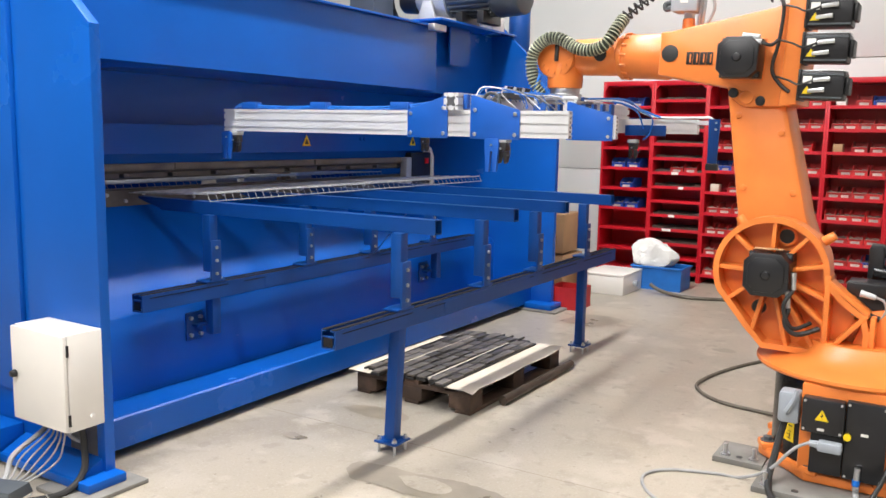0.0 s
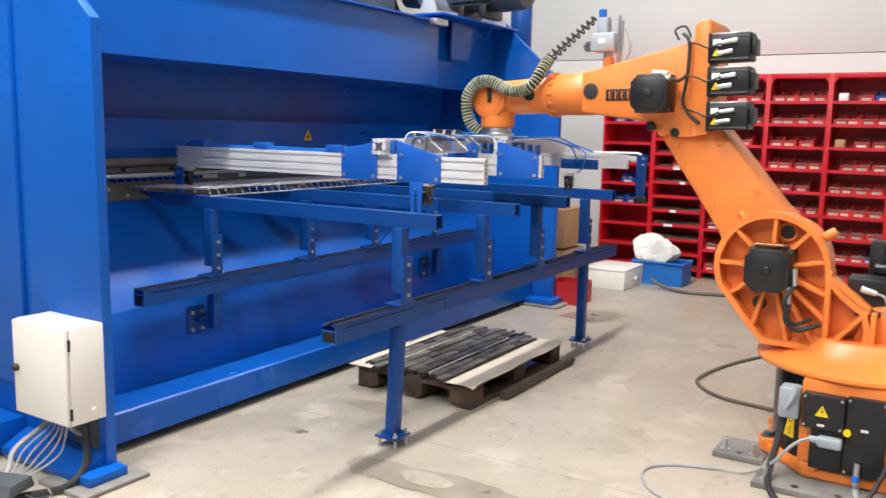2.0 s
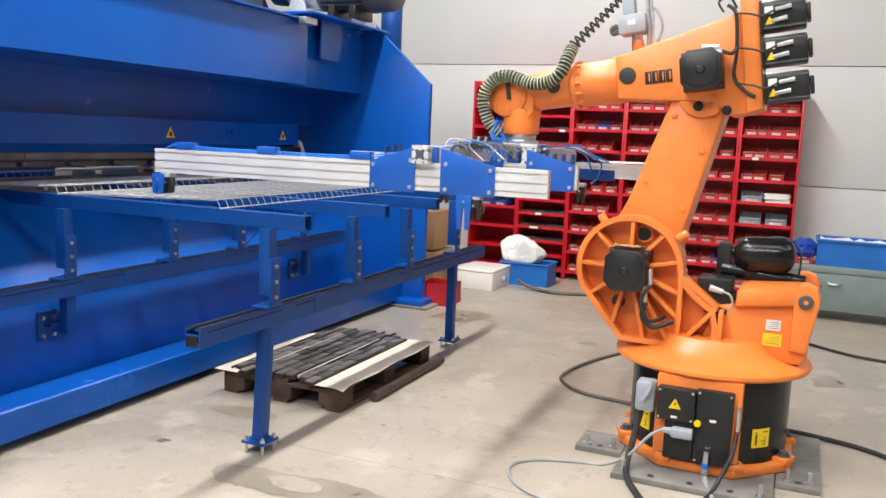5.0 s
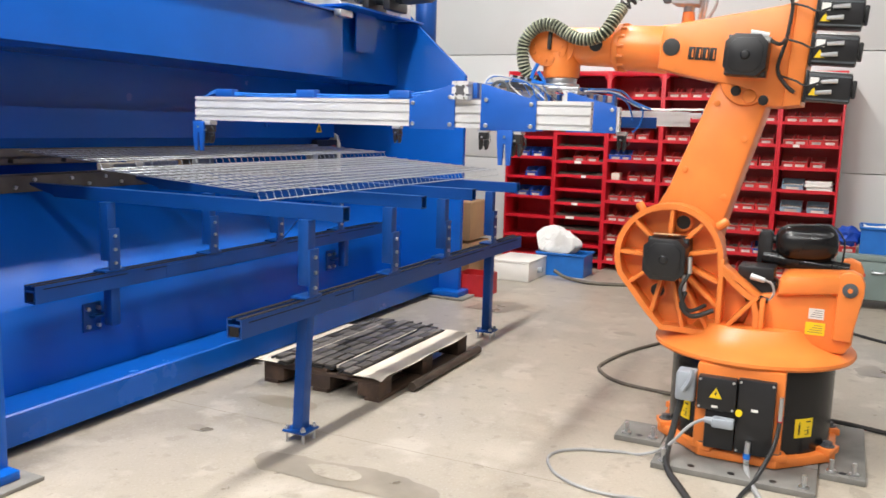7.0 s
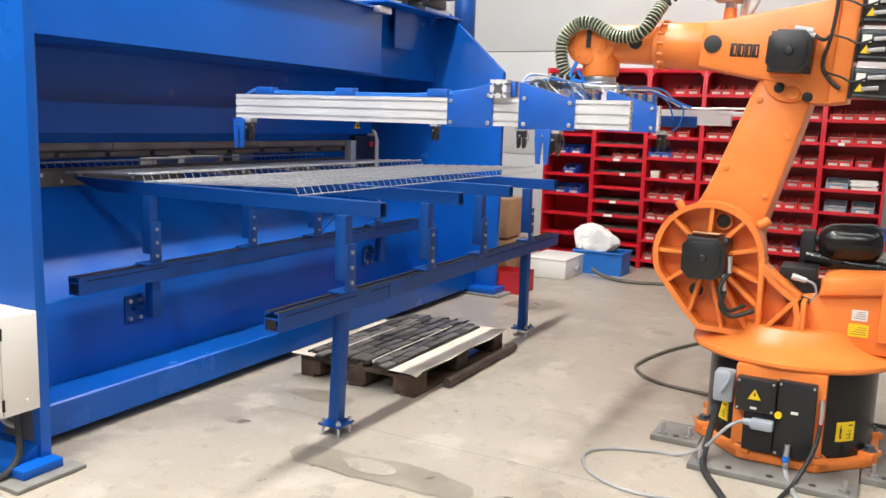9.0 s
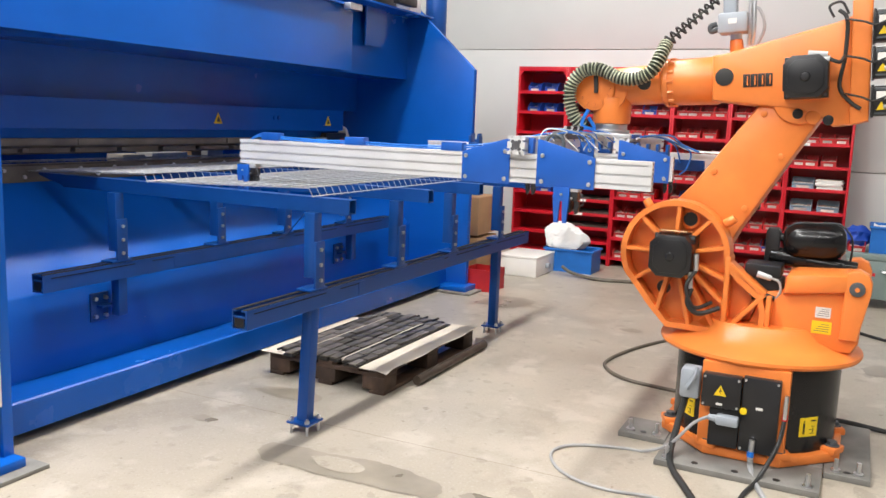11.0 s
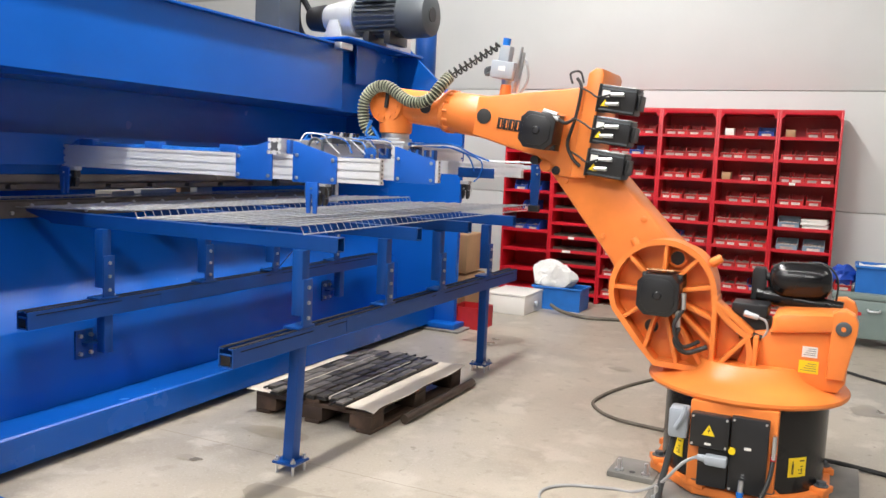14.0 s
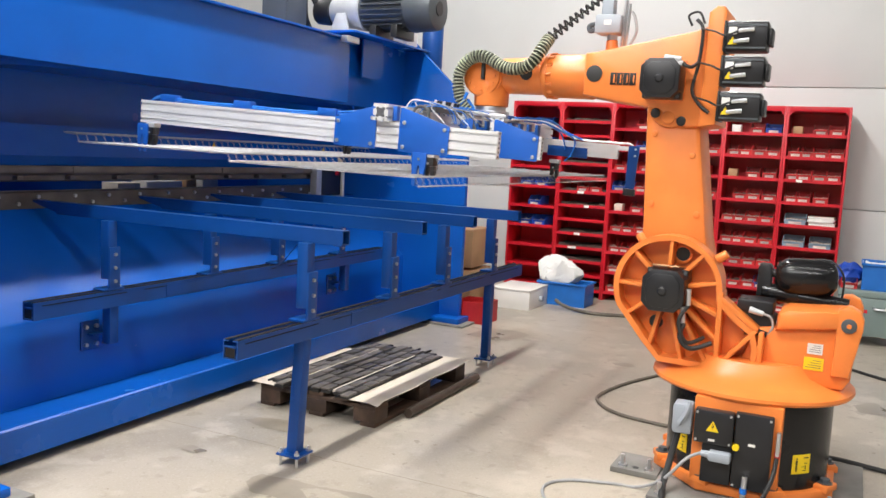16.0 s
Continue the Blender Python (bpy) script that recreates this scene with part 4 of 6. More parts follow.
part("motor_cable", tube(bmesh.new(), [(-0.37, A2Y - 0.125, A2Z - 0.06), (-0.40, A2Y - 0.09, A2Z - 0.14), (-0.38, A2Y - 0.13, A2Z - 0.24), (-0.31, A2Y - 0.20, A2Z - 0.22)], 0.010), M_RUBBER, m2)
m1 = part("column_motor", B(-0.20, -0.06, -0.068, 0.078, 0.70, 0.822, bev=0.010), M_BLACK, robot, "black servo motor")
part("motor_cap", B(-0.215, -0.05, -0.056, 0.112, 0.825, 0.888, bev=0.008), M_BLACK, m1)
for y0, z0, y1, z1 in ((0.05, 0.842, -0.015, 0.828), (0.075, 0.752, 0.02, 0.735)):
    part("motor_connector", rod(bmesh.new(), (-0.228, y0, z0), (-0.232, y1, z1), 0.017, 0.013, 10), M_PUMP, m1)
part("motor_connector", rod(bmesh.new(), (-0.225, 0.01, 0.738), (-0.228, -0.04, 0.73), 0.02, 0.016, 12), M_BLACK, m1)
part("motor_cable", tube(bmesh.new(), [(-0.232, -0.015, 0.828), (-0.235, -0.05, 0.815), (-0.235, -0.062, 0.77), (-0.23, -0.04, 0.728)], 0.006), M_GCABLE, m1)
# counterbalance: gas bottle over its cylinder
bal = part("counterbalance_cylinder", rod(bmesh.new(), (0.0, 0.02, 0.915), (0.0, -0.38, 0.872), 0.042, seg=20, bev=0.004), M_TANK, robot, "black counterbalance cylinder")
part("head_block", prism(bmesh.new(), [(0.045, 0.885), (0.045, 1.03), (0.035, 1.05), (-0.01, 1.05), (-0.022, 1.035), (-0.022, 0.91), (-0.05, 0.88)], "x", -0.03, 0.05, 0.006), M_BLACK, bal)
bm = bmesh.new()
lathe(bm, [(0.02, -0.145), (0.05, -0.14), (0.075, -0.122), (0.09, -0.09), (0.094, -0.05), (0.094, 0.05), (0.09, 0.09), (0.075, 0.122), (0.05, 0.14), (0.02, 0.145)], seg=32)
tank = part("gas_bottle", bm, M_TANK, robot, "glossy black gas bottle")
tank.matrix_basis = pose(0.0, -0.18, 1.0, 88, 0, 0)
part("bottle_neck", rod(bmesh.new(), (0.0, -0.04, 1.005), (0.0, 0.0, 1.01), 0.022, seg=12), M_BLACK, robot)
part("bottle_pipe", tube(bmesh.new(), [(0.0, -0.21, 1.094), (-0.01, -0.29, 1.09), (-0.02, -0.345, 1.03), (-0.02, -0.35, 0.94), (-0.02, -0.34, 0.89)], 0.005, 6), M_BLACK, robot)

# link arm: its own space starts at the shoulder axis, z along the arm
link = part("link_arm", prism(bmesh.new(), [(-0.17, -0.14), (-0.20, 0.02), (-0.165, 0.24), (-0.13, 0.94), (-0.11, 1.0), (0.10, 1.0), (0.13, 0.94), (0.155, 0.30), (0.19, 0.10), (0.17, -0.14)], "x", -0.14, 0.14, 0.02), M_ORANGE, robot)
part("link_boss", rod(bmesh.new(), (-0.168, 0, 0), (0.16, 0, 0), 0.225, seg=40, bev=0.01), M_ORANGE, link)
part("elbow_boss", rod(bmesh.new(), (-0.16, 0, 0.93), (0.16, 0, 0.93), 0.125, seg=32, bev=0.01), M_ORANGE, link)
for dy, dz in ((-0.12, 0.36), (-0.10, 0.66), (0.11, 0.42), (0.09, 0.78), (-0.09, 0.88)):
    part("plug_screw", rod(bmesh.new(), (-0.14, dy, dz), (-0.148, dy, dz), 0.016, seg=14, bev=0.002), M_ORANGE, link)

# upper arm: its own space starts at the elbow axis, y along the arm
upper = part("upper_arm", prism(bmesh.new(), [(-0.16, 0.285), (-0.09, 0.261), (0.266, 0.184), (0.40, 0.155), (0.46, 0.148), (0.46, -0.07), (0.274, -0.10), (0.06, -0.13), (-0.03, -0.17), (-0.083, -0.215), (-0.16, -0.21)], "x", -0.17, 0.15, 0.02), M_ORANGE, robot)
part("rear_flange", prism(bmesh.new(), [(-0.155, -0.21), (-0.235, -0.195), (-0.24, 0.35), (-0.225, 0.375), (-0.19, 0.375), (-0.155, 0.345)], "x", -0.19, 0.19, 0.010), M_ORANGE, upper)
part("front_tube", rod(bmesh.new(), (0, 0.44, 0.038), (0, 0.725, 0.038), 0.122, 0.116, 36, 0.012), M_ORANGE, upper)
part("tube_flange", rod(bmesh.new(), (0, 0.69, 0.038), (0, 0.71, 0.038), 0.124, seg=36), M_ORANGE, upper)
scr = None
for k in range(14):
    a = 2 * math.pi * k / 14
    p = (0.119 * math.cos(a), 0.66, 0.038 + 0.119 * math.sin(a))
    if scr is None:
        scr = part("flange_screw", rod(bmesh.new(), (0, 0, 0), (0, 0.03, 0), 0.009, seg=8), M_ORANGE, upper)
        scr.matrix_basis = pose(*p)
    else:
        again(scr, "flange_screw", upper, pose(*p))
part("wrist_tube", rod(bmesh.new(), (0, 0.725, 0.037), (0, 1.03, 0.03), 0.105, 0.098, 32, 0.01), M_ORANGE, upper)
wb = part("wrist_knuckle", rod(bmesh.new(), (-0.12, 1.07, 0.02), (0.12, 1.07, 0.02), 0.112, seg=36, bev=0.012), M_ORANGE, upper)
for k in range(12):
    a = 2 * math.pi * k / 12
    part("knuckle_screw", rod(bmesh.new(), (-0.12, 1.07 + 0.08 * math.cos(a), 0.02 + 0.08 * math.sin(a)), (-0.127, 1.07 + 0.08 * math.cos(a), 0.02 + 0.08 * math.sin(a)), 0.010, seg=10), M_ORANGE, wb)
part("knuckle_clip", B(-0.14, -0.121, 1.045, 1.065, 0.0, 0.09, bev=0.003), M_RUBBER, wb)
part("side_plug", rod(bmesh.new(), (-0.17, 0.401, 0.041), (-0.176, 0.401, 0.041), 0.043, seg=28, bev=0.002), M_RUBBER, upper, "black round plug")
part("side_plug", rod(bmesh.new(), (-0.08, 0.808, 0.04), (-0.106, 0.808, 0.04), 0.036, seg=24, bev=0.002), M_RUBBER, upper, "black round plug")
# the maker's badge: four plain dark squares
for k in range(4):
    bd = part("badge_tile", B(-0.1745, -0.1705, 0.283 - 0.034 * k, 0.314 - 0.034 * k, -0.014, 0.048, bev=0.001), M_INK_SHADE, upper, "dark badge tile")
    part("badge_mark", B(-0.176, -0.1746, 0.290 - 0.034 * k, 0.296 - 0.034 * k, -0.004, 0.038), M_ORANGE, bd)
m3 = servo("elbow_motor", upper, -0.33, 0.028, 0.012, 0.192, 0.155)
part("motor_flange", B(-0.185, -0.171, -0.07, 0.125, -0.085, 0.115, bev=0.004), M_ORANGE, m3)
part("motor_label", B(-0.29, -0.20, -0.0535, -0.0512, -0.02, 0.05), M_YELLOW, m3)
for q in ((-0.02, 0.105), (-0.03, 0.085)):
    part("motor_connector", rod(bmesh.new(), (-0.29, q[0] + 0.04, q[1] + 0.01), (-0.29, q[0] - 0.04, q[1]), 0.015, seg=10), M_PUMP, m3)
for y, z in ((0.066, -0.150), (-0.066, -0.185)):
    part("socket", rod(bmesh.new(), (-0.174, y, z), (-0.10, y, z), 0.024, seg=16, bev=0.003), M_BLACK, upper)
part("socket_boss", rod(bmesh.new(), (-0.172, 0.0, -0.170), (-0.10, 0.0, -0.170), 0.034, seg=20, bev=0.008), M_ORANGE, upper)
for zc in (0.225, 0.062, -0.108):
    sm = part("axis_motor", B(-0.24, -0.09, -0.44, -0.241, zc - 0.066, zc + 0.066, bev=0.010), M_BLACK, upper, "black servo motor with plug connectors")
    part("cooling_strip", B(-0.236, -0.094, -0.436, -0.256, zc + 0.0662, zc + 0.071, bev=0.002), M_STEEL, sm)
    for dz in (0.05, -0.055):
        part("body_rib", B(-0.2435, -0.2405, -0.436, -0.256, zc + dz - 0.004, zc + dz + 0.004), M_MOTOR, sm)
    part("motor_end", B(-0.22, -0.11, -0.46, -0.441, zc - 0.04, zc + 0.04, bev=0.006), M_BLACK, sm)
    part("edge_plate", B(-0.248, -0.08, -0.252, -0.2405, zc - 0.072, zc + 0.072, bev=0.003), M_BLACK, sm)
    for dy, dz in ((-0.38, 0.03), (-0.36, -0.02)):
        part("motor_connector", rod(bmesh.new(), (-0.255, dy, zc + dz), (-0.255, dy + 0.07, zc + dz - 0.008), 0.011, 0.009, 10), M_STEEL, sm)
    part("type_label", B(-0.2425, -0.2405, -0.30, -0.262, zc + 0.008, zc + 0.042), M_LABEL, sm)
    part("warning_sign", prism(bmesh.new(), [(-0.305, zc - 0.04), (-0.262, zc - 0.04), (-0.283, zc - 0.003)], "x", -0.2425, -0.2405), M_YELLOW, sm)
    part("motor_cable", tube(bmesh.new(), [(-0.255, -0.31, zc + 0.022), (-0.268, -0.25, zc - 0.0), (-0.25, -0.20, zc + 0.02), (-0.21, -0.13, zc + 0.04)], 0.005), M_RUBBER, sm)
part("cable_loom", tube(bmesh.new(), [(-0.19, -0.10, 0.31), (-0.20, -0.135, 0.26), (-0.20, -0.13, 0.10), (-0.195, -0.11, -0.03), (-0.20, -0.15, -0.10), (-0.20, -0.20, -0.14)], 0.009), M_RUBBER, upper)
part("cable_loom", tube(bmesh.new(), [(-0.19, -0.08, 0.28), (-0.19, -0.06, 0.33), (-0.19, -0.11, 0.345), (-0.19, -0.14, 0.29)], 0.006), M_RUBBER, upper)
part("motor_cable", tube(bmesh.new(), [(-0.29, -0.06, 0.09), (-0.29, -0.11, 0.07), (-0.22, -0.13, 0.10)], 0.009), M_RUBBER, upper)
# valve box on a stub, with the coiled hose to the wrist
part("stub", rod(bmesh.new(), (0, 0.365, 0.155), (0, 0.37, 0.235), 0.036, 0.03, 18, 0.006), M_ORANGE, upper)
vb = part("valve_box", B(-0.08, 0.05, 0.31, 0.45, 0.262, 0.36, bev=0.010), M_GREY, upper, "grey valve box with silver pipes")
part("box_label", B(-0.083, -0.0805, 0.36, 0.40, 0.305, 0.33), M_LABEL, vb)
part("box_post", B(-0.04, 0.03, 0.365, 0.43, 0.361, 0.45, bev=0.008), M_GREY, vb)
part("regulator", rod(bmesh.new(), (0, 0.37, 0.235), (0, 0.37, 0.263), 0.028, seg=12), M_STEEL, vb)
part("regulator", rod(bmesh.new(), (-0.02, 0.40, 0.451), (-0.02, 0.40, 0.49), 0.022, seg=14), M_BTUBE, vb)
for dy, zt in ((0.30, 0.45), (0.282, 0.42)):
    part("silver_pipe", tube(bmesh.new(), [(-0.03, dy + 0.01, 0.20), (-0.04, dy, 0.28), (-0.03, dy, zt)], 0.009), M_STEEL, vb)
part("elbow_fitting", tube(bmesh.new(), [(-0.03, 0.45, 0.29), (-0.03, 0.485, 0.28), (-0.03, 0.49, 0.305), (-0.03, 0.46, 0.315)], 0.014), M_GREYCOL, vb)
part("loop_tube", tube(bmesh.new(), [(-0.02, 0.31, 0.38), (-0.03, 0.26, 0.37), (-0.03, 0.235, 0.28), (-0.02, 0.27, 0.20)], 0.008), M_GCABLE, vb)
hose_line = [(-0.07, 0.70, 0.235), (-0.13, 0.72, 0.165), (-0.16, 0.755, 0.095), (-0.16, 0.82, 0.062), (-0.16, 0.91, 0.065), (-0.16, 1.04, 0.122), (-0.16, 1.13, 0.105), (-0.16, 1.19, 0.02), (-0.15, 1.175, -0.11), (-0.12, 1.12, -0.18)]
part("corrugated_hose", tube(bmesh.new(), hose_line, 0.030, 14, 16, 0.16), M_HOSE, upper, "dark green ribbed hose curving over the wrist")
bm = bmesh.new()
fine = []
pad = [2 * Vector(hose_line[0]) - Vector(hose_line[1])] + [Vector(p) for p in hose_line] + [2 * Vector(hose_line[-1]) - Vector(hose_line[-2])]
for p0, p1, p2, p3 in zip(pad, pad[1:], pad[2:], pad[3:]):
    for k in range(30):
        u = k / 30
        fine.append(0.5 * (2 * p1 + (p2 - p0) * u + (2 * p0 - 5 * p1 + 4 * p2 - p3) * u * u + (3 * p1 - p0 - 3 * p2 + p3) * u ** 3))
gone, at_next = 0.0, 0.01
for p, q in zip(fine, fine[1:]):
    gone += (q - p).length
    if gone < at_next:
        continue
    at_next += 0.0185
    turn = (q - p).to_track_quat("Z", "Y")
    loops = []
    for k in range(14):
        a = 2 * math.pi * k / 14
        loops.append([bm.verts.new(p + turn @ Vector(((0.031 + r) * math.cos(a), (0.031 + r) * math.sin(a), z))) for r, z in ((-0.004, -0.0045), (0.005, -0.003), (0.005, 0.003), (-0.004, 0.0045))])
    for k in range(14):
        for j in range(4):
            bm.faces.new([loops[k][j], loops[(k + 1) % 14][j], loops[(k + 1) % 14][(j + 1) % 4], loops[k][(j + 1) % 4]])
bmesh.ops.recalc_face_normals(bm, faces=bm.faces)
part("hose_ribs", bm, M_RIB, upper, "pale grey-green ribs of the hose")
bm = bmesh.new()
a0, a1 = Vector((-0.02, 0.44, 0.45)), Vector((-0.07, 0.705, 0.235))
d = (a1 - a0).normalized()
u = d.cross(Vector((1, 0, 0))).normalized()
v = d.cross(u)
coil = [a0 + (a1 - a0) * (k / 150) + (0.019 + 0.009 * k / 150) * (math.cos(k * 2 * math.pi * 10 / 150) * u + math.sin(k * 2 * math.pi * 10 / 150) * v) for k in range(151)]
tube(bm, coil, 0.006, 6, 1, 0, False)
part("coiled_hose", bm, M_RUBBER, upper, "stretched black coil hose")
part("hose_core", tube(bmesh.new(), [a0, (a0 + a1) / 2, a1], 0.005, 8, 4), M_HOSE, upper)

# wrist: its own space starts at the wrist axis; the flange looks down
wrist = part("wrist", rod(bmesh.new(), (0, 0, -0.16), (0, 0, -0.02), 0.098, 0.103, 32, 0.01), M_ORANGE, robot)
part("tool_flange", rod(bmesh.new(), (0, 0, -0.19), (0, 0, -0.16), 0.085, seg=32, bev=0.004), M_STEEL, wrist, "bright steel tool flange")
part("wrist_ball", rod(bmesh.new(), (-0.085, 0, 0), (0.085, 0, 0), 0.09, seg=28), M_ORANGE, wrist)
part("hose_end", tube(bmesh.new(), [(-0.14, 0.09, -0.09), (-0.14, 0.12, -0.17), (-0.11, 0.06, -0.19), (-0.13, 0.09, -0.13)], 0.010), M_BTUBE, wrist)

# steel plates under the robot
for q in ((-0.72, -0.42, -0.33, 0.38), (-0.45, -0.20, 0.385, 0.62), (-0.46, 0.30, -0.53, -0.335)):
    o = tagged(part("floor_plate", B(*q, 0.0, 0.028, bev=0.003), M_PLATEST), "grey steel mounting plate bolted to the floor", "plate", "robot floor plates")
    o.matrix_basis = pose(RX, RY, 0, 0, 0, 0)
    for bx, by in ((q[0] + 0.05, q[3] - 0.05), (q[0] + 0.05, q[2] + 0.05)):
        part("plate_bolt", rod(bmesh.new(), (bx, by, 0.028), (bx, by, 0.036), 0.022, seg=14), M_STEEL, o)
        part("plate_bolt", rod(bmesh.new(), (bx, by, 0.036), (bx, by, 0.085), 0.010, seg=8), M_STEEL, o)
    for k in range(3):
        # black discs for the shade in holes that are not cut
        part("plate_hole_shade", rod(bmesh.new(), (q[0] + 0.05, q[2] + (q[3] - q[2]) * (k + 1) / 4, 0.028), (q[0] + 0.05, q[2] + (q[3] - q[2]) * (k + 1) / 4, 0.0295), 0.016, seg=14), M_INK_SHADE, o)
tagged(part("floor_plate", B(RX - 0.418, RX + 0.30, RY - 0.33, RY + 0.38, 0, 0.03, bev=0.003), M_PLATEST), "grey steel mounting plate bolted to the floor", "plate", "robot floor plates")

# ---- gripper: its own space starts at a bolt of the near plate ----
grip = group_thing("gripper_frame", pose(3.54, 1.9, 1.65), "aluminium profile gripper frame with blue plates and clamps", "gripper")


def profile(y0, y1, xc, z0, z1, slots, w=0.04):
    """An aluminium profile along y with grooves on both sides."""
    pts_r, pts_l = [], []
    h = z1 - z0
    g, dp = 0.005, 0.009
    for k in range(slots):
        zc = z0 + h * (2 * k + 1) / (2 * slots)
        pts_r += [(xc + w / 2, zc - g), (xc + w / 2 - dp, zc - g), (xc + w / 2 - dp, zc + g), (xc + w / 2, zc + g)]
        pts_l += [(xc - w / 2, zc - g), (xc - w / 2 + dp, zc - g), (xc - w / 2 + dp, zc + g), (xc - w / 2, zc + g)]
    poly = [(xc - w / 2, z0), (xc + w / 2, z0)] + pts_r + [(xc + w / 2, z1), (xc - w / 2, z1)] + pts_l[::-1]
    bm = bmesh.new()
    prism(bm, poly, "y", y0, y1)
    return bm


def end_face(parent, y, xc, zs, s, w=0.04):
    # dark squares paint the shade of the hollows on the solid end
    for z in zs:
        for q in ((0.0, 0.011), (0.0, -0.011)):
            part("end_slot_shade", B(xc - 0.006, xc + 0.006, y - 0.0012, y - 0.0002, z + q[1] - 0.005, z + q[1] + 0.005), M_SLOT, parent)


b1 = part("near_beam", profile(-0.28, 1.92, 0.02, -0.098, 0.028, 3), M_ALU, grip)
end_face(b1, -0.28, 0.02, (-0.077, -0.035, 0.007), 1)
b2 = part("middle_beam", profile(-0.21, 1.10, 0.80, -0.098, 0.028, 3), M_ALU, grip)
end_face(b2, -0.21, 0.80, (-0.077, -0.035, 0.007), 1)
b3 = part("far_beam", profile(-0.43, 1.60, 1.58, -0.060, 0.028, 2), M_ALU, grip)


def cross_beam(y0, y1, z0, z1, x0, x1):
    g, dp = 0.005, 0.012
    w = y1 - y0
    def side(a, b):
        pts = []
        for f in (0.25, 0.75):
            c = (a[0] + (b[0] - a[0]) * f, a[1] + (b[1] - a[1]) * f)
            d = Vector((b[0] - a[0], b[1] - a[1])).normalized()
            nn = Vector((-d.y, d.x))
            for s, q in ((-g, 0), (-g, dp), (g, dp), (g, 0)):
                pts.append((c[0] + d.x * s + nn.x * q, c[1] + d.y * s + nn.y * q))
        return pts
    cs = [(y0, z0), (y1, z0), (y1, z1), (y0, z1)]
    poly = []
    for i in range(4):
        poly += [cs[i]] + side(cs[i], cs[(i + 1) % 4])
    bm = bmesh.new()
    prism(bm, poly, "x", x0, x1)
    return bm


cb = part("cross_beam", cross_beam(0.280, 0.362, 0.029, 0.111, -0.045, 1.62), M_ALU, grip)
# dark discs paint the shade of the hollow cores
part("end_core_shade", rod(bmesh.new(), (-0.0455, 0.321, 0.07), (-0.0465, 0.321, 0.07), 0.020, seg=14), M_SLOT, cb)
for dy in (-0.021, 0.021):
    for dz in (-0.021, 0.021):
        part("end_core_shade", rod(bmesh.new(), (-0.0455, 0.321 + dy * 0.75, 0.07 + dz * 0.75), (-0.0463, 0.321 + dy * 0.75, 0.07 + dz * 0.75), 0.009, seg=10), M_SLOT, cb)
cb2 = part("cross_beam", cross_beam(0.02, 0.10, 0.029, 0.109, 0.78, 1.62), M_ALU, grip)
for xp in (-0.008, 0.772):
    hi, lo = 0.100, 0.030
    for nm, pts, bolts in (("gusset_plate", [(0.362, -0.108), (0.60, -0.108), (0.60, lo), (0.372, hi), (0.362, hi)], ((0.58, -0.085), (0.58, 0.012), (0.385, -0.085), (0.385, 0.04))),
                           ("gusset_plate", [(-0.035, -0.108), (0.232, -0.108), (0.232, hi), (0.215, hi), (-0.035, lo)], ((-0.012, -0.085), (-0.012, 0.012), (0.205, -0.085), (0.205, 0.03)))):
        if xp > 0.5:
            pts = [(y - 0.16, z) for y, z in pts]
            bolts = tuple((y - 0.16, z) for y, z in bolts)
        gp = part(nm, prism(bmesh.new(), pts, "x", xp, xp + 0.007, 0.0015), M_PLATE, grip, "blue gusset plate")
        for by, bz in bolts:
            part("plate_bolt", rod(bmesh.new(), (xp, by, bz), (xp - 0.007, by, bz), 0.010, seg=12, bev=0.002), M_STEEL, gp)
part("angle_plate", B(0.0, 0.03, 0.255, 0.279, 0.035, 0.105, bev=0.002), M_PLATE, grip)
for y in (1.72, 1.20, 0.66):
    part("hose_clip", B(-0.002, 0.05, y - 0.055, y + 0.055, 0.0285, 0.068, bev=0.003), M_PLATE, grip, "blue hose clip")
for y, x in ((0.9, 0.80), (0.15, 0.80), (-0.05, 0.80), (-0.15, 0.80), (1.25, 1.58), (0.75, 1.58)):
    part("hose_clip", prism(bmesh.new(), [(y - 0.032, 0.0285), (y + 0.032, 0.0285), (y + 0.032, 0.088), (y + 0.018, 0.088), (y + 0.018, 0.05), (y - 0.018, 0.05), (y - 0.018, 0.088), (y - 0.032, 0.088)], "x", x - 0.025, x + 0.025, 0.0015), M_RACK, grip)
part("mount_plate", B(0.82, 1.08, 0.03, 0.30, 0.112, 0.132, bev=0.004), M_STEEL, grip)
part("mount_ring", rod(bmesh.new(), (0.94, 0.165, 0.132), (0.94, 0.165, 0.151), 0.10, seg=32, bev=0.003), M_STEEL, grip)
for y in (0.02, 0.36):
    part("mount_angle", B(0.86, 1.02, y, y + 0.012, 0.03, 0.13, bev=0.002), M_RACK, grip)
rg = random.Random(9)
for k in range(14):
    x0 = 0.10 + 0.05 * k
    x1 = x0 + rg.uniform(0.08, 0.2)
    part("air_tube", tube(bmesh.new(), [(x0, 0.30 - 0.08 * rg.random(), 0.09), (x0 + 0.02, 0.27 + rg.uniform(-0.04, 0.04), 0.115 + rg.uniform(0, 0.035)), ((x0 + x1) / 2, 0.21 + rg.uniform(-0.05, 0.05), 0.12 + rg.uniform(0, 0.035)), (x1, 0.15 + rg.uniform(-0.05, 0.05), 0.11 + rg.uniform(0, 0.02)), (x1 + 0.02, 0.12 + rg.uniform(-0.04, 0.04), 0.05)], 0.003, 6), (M_WCABLE, M_BTUBE, M_GCABLE, M_BTUBE, M_GREYCOL)[k % 5], grip)
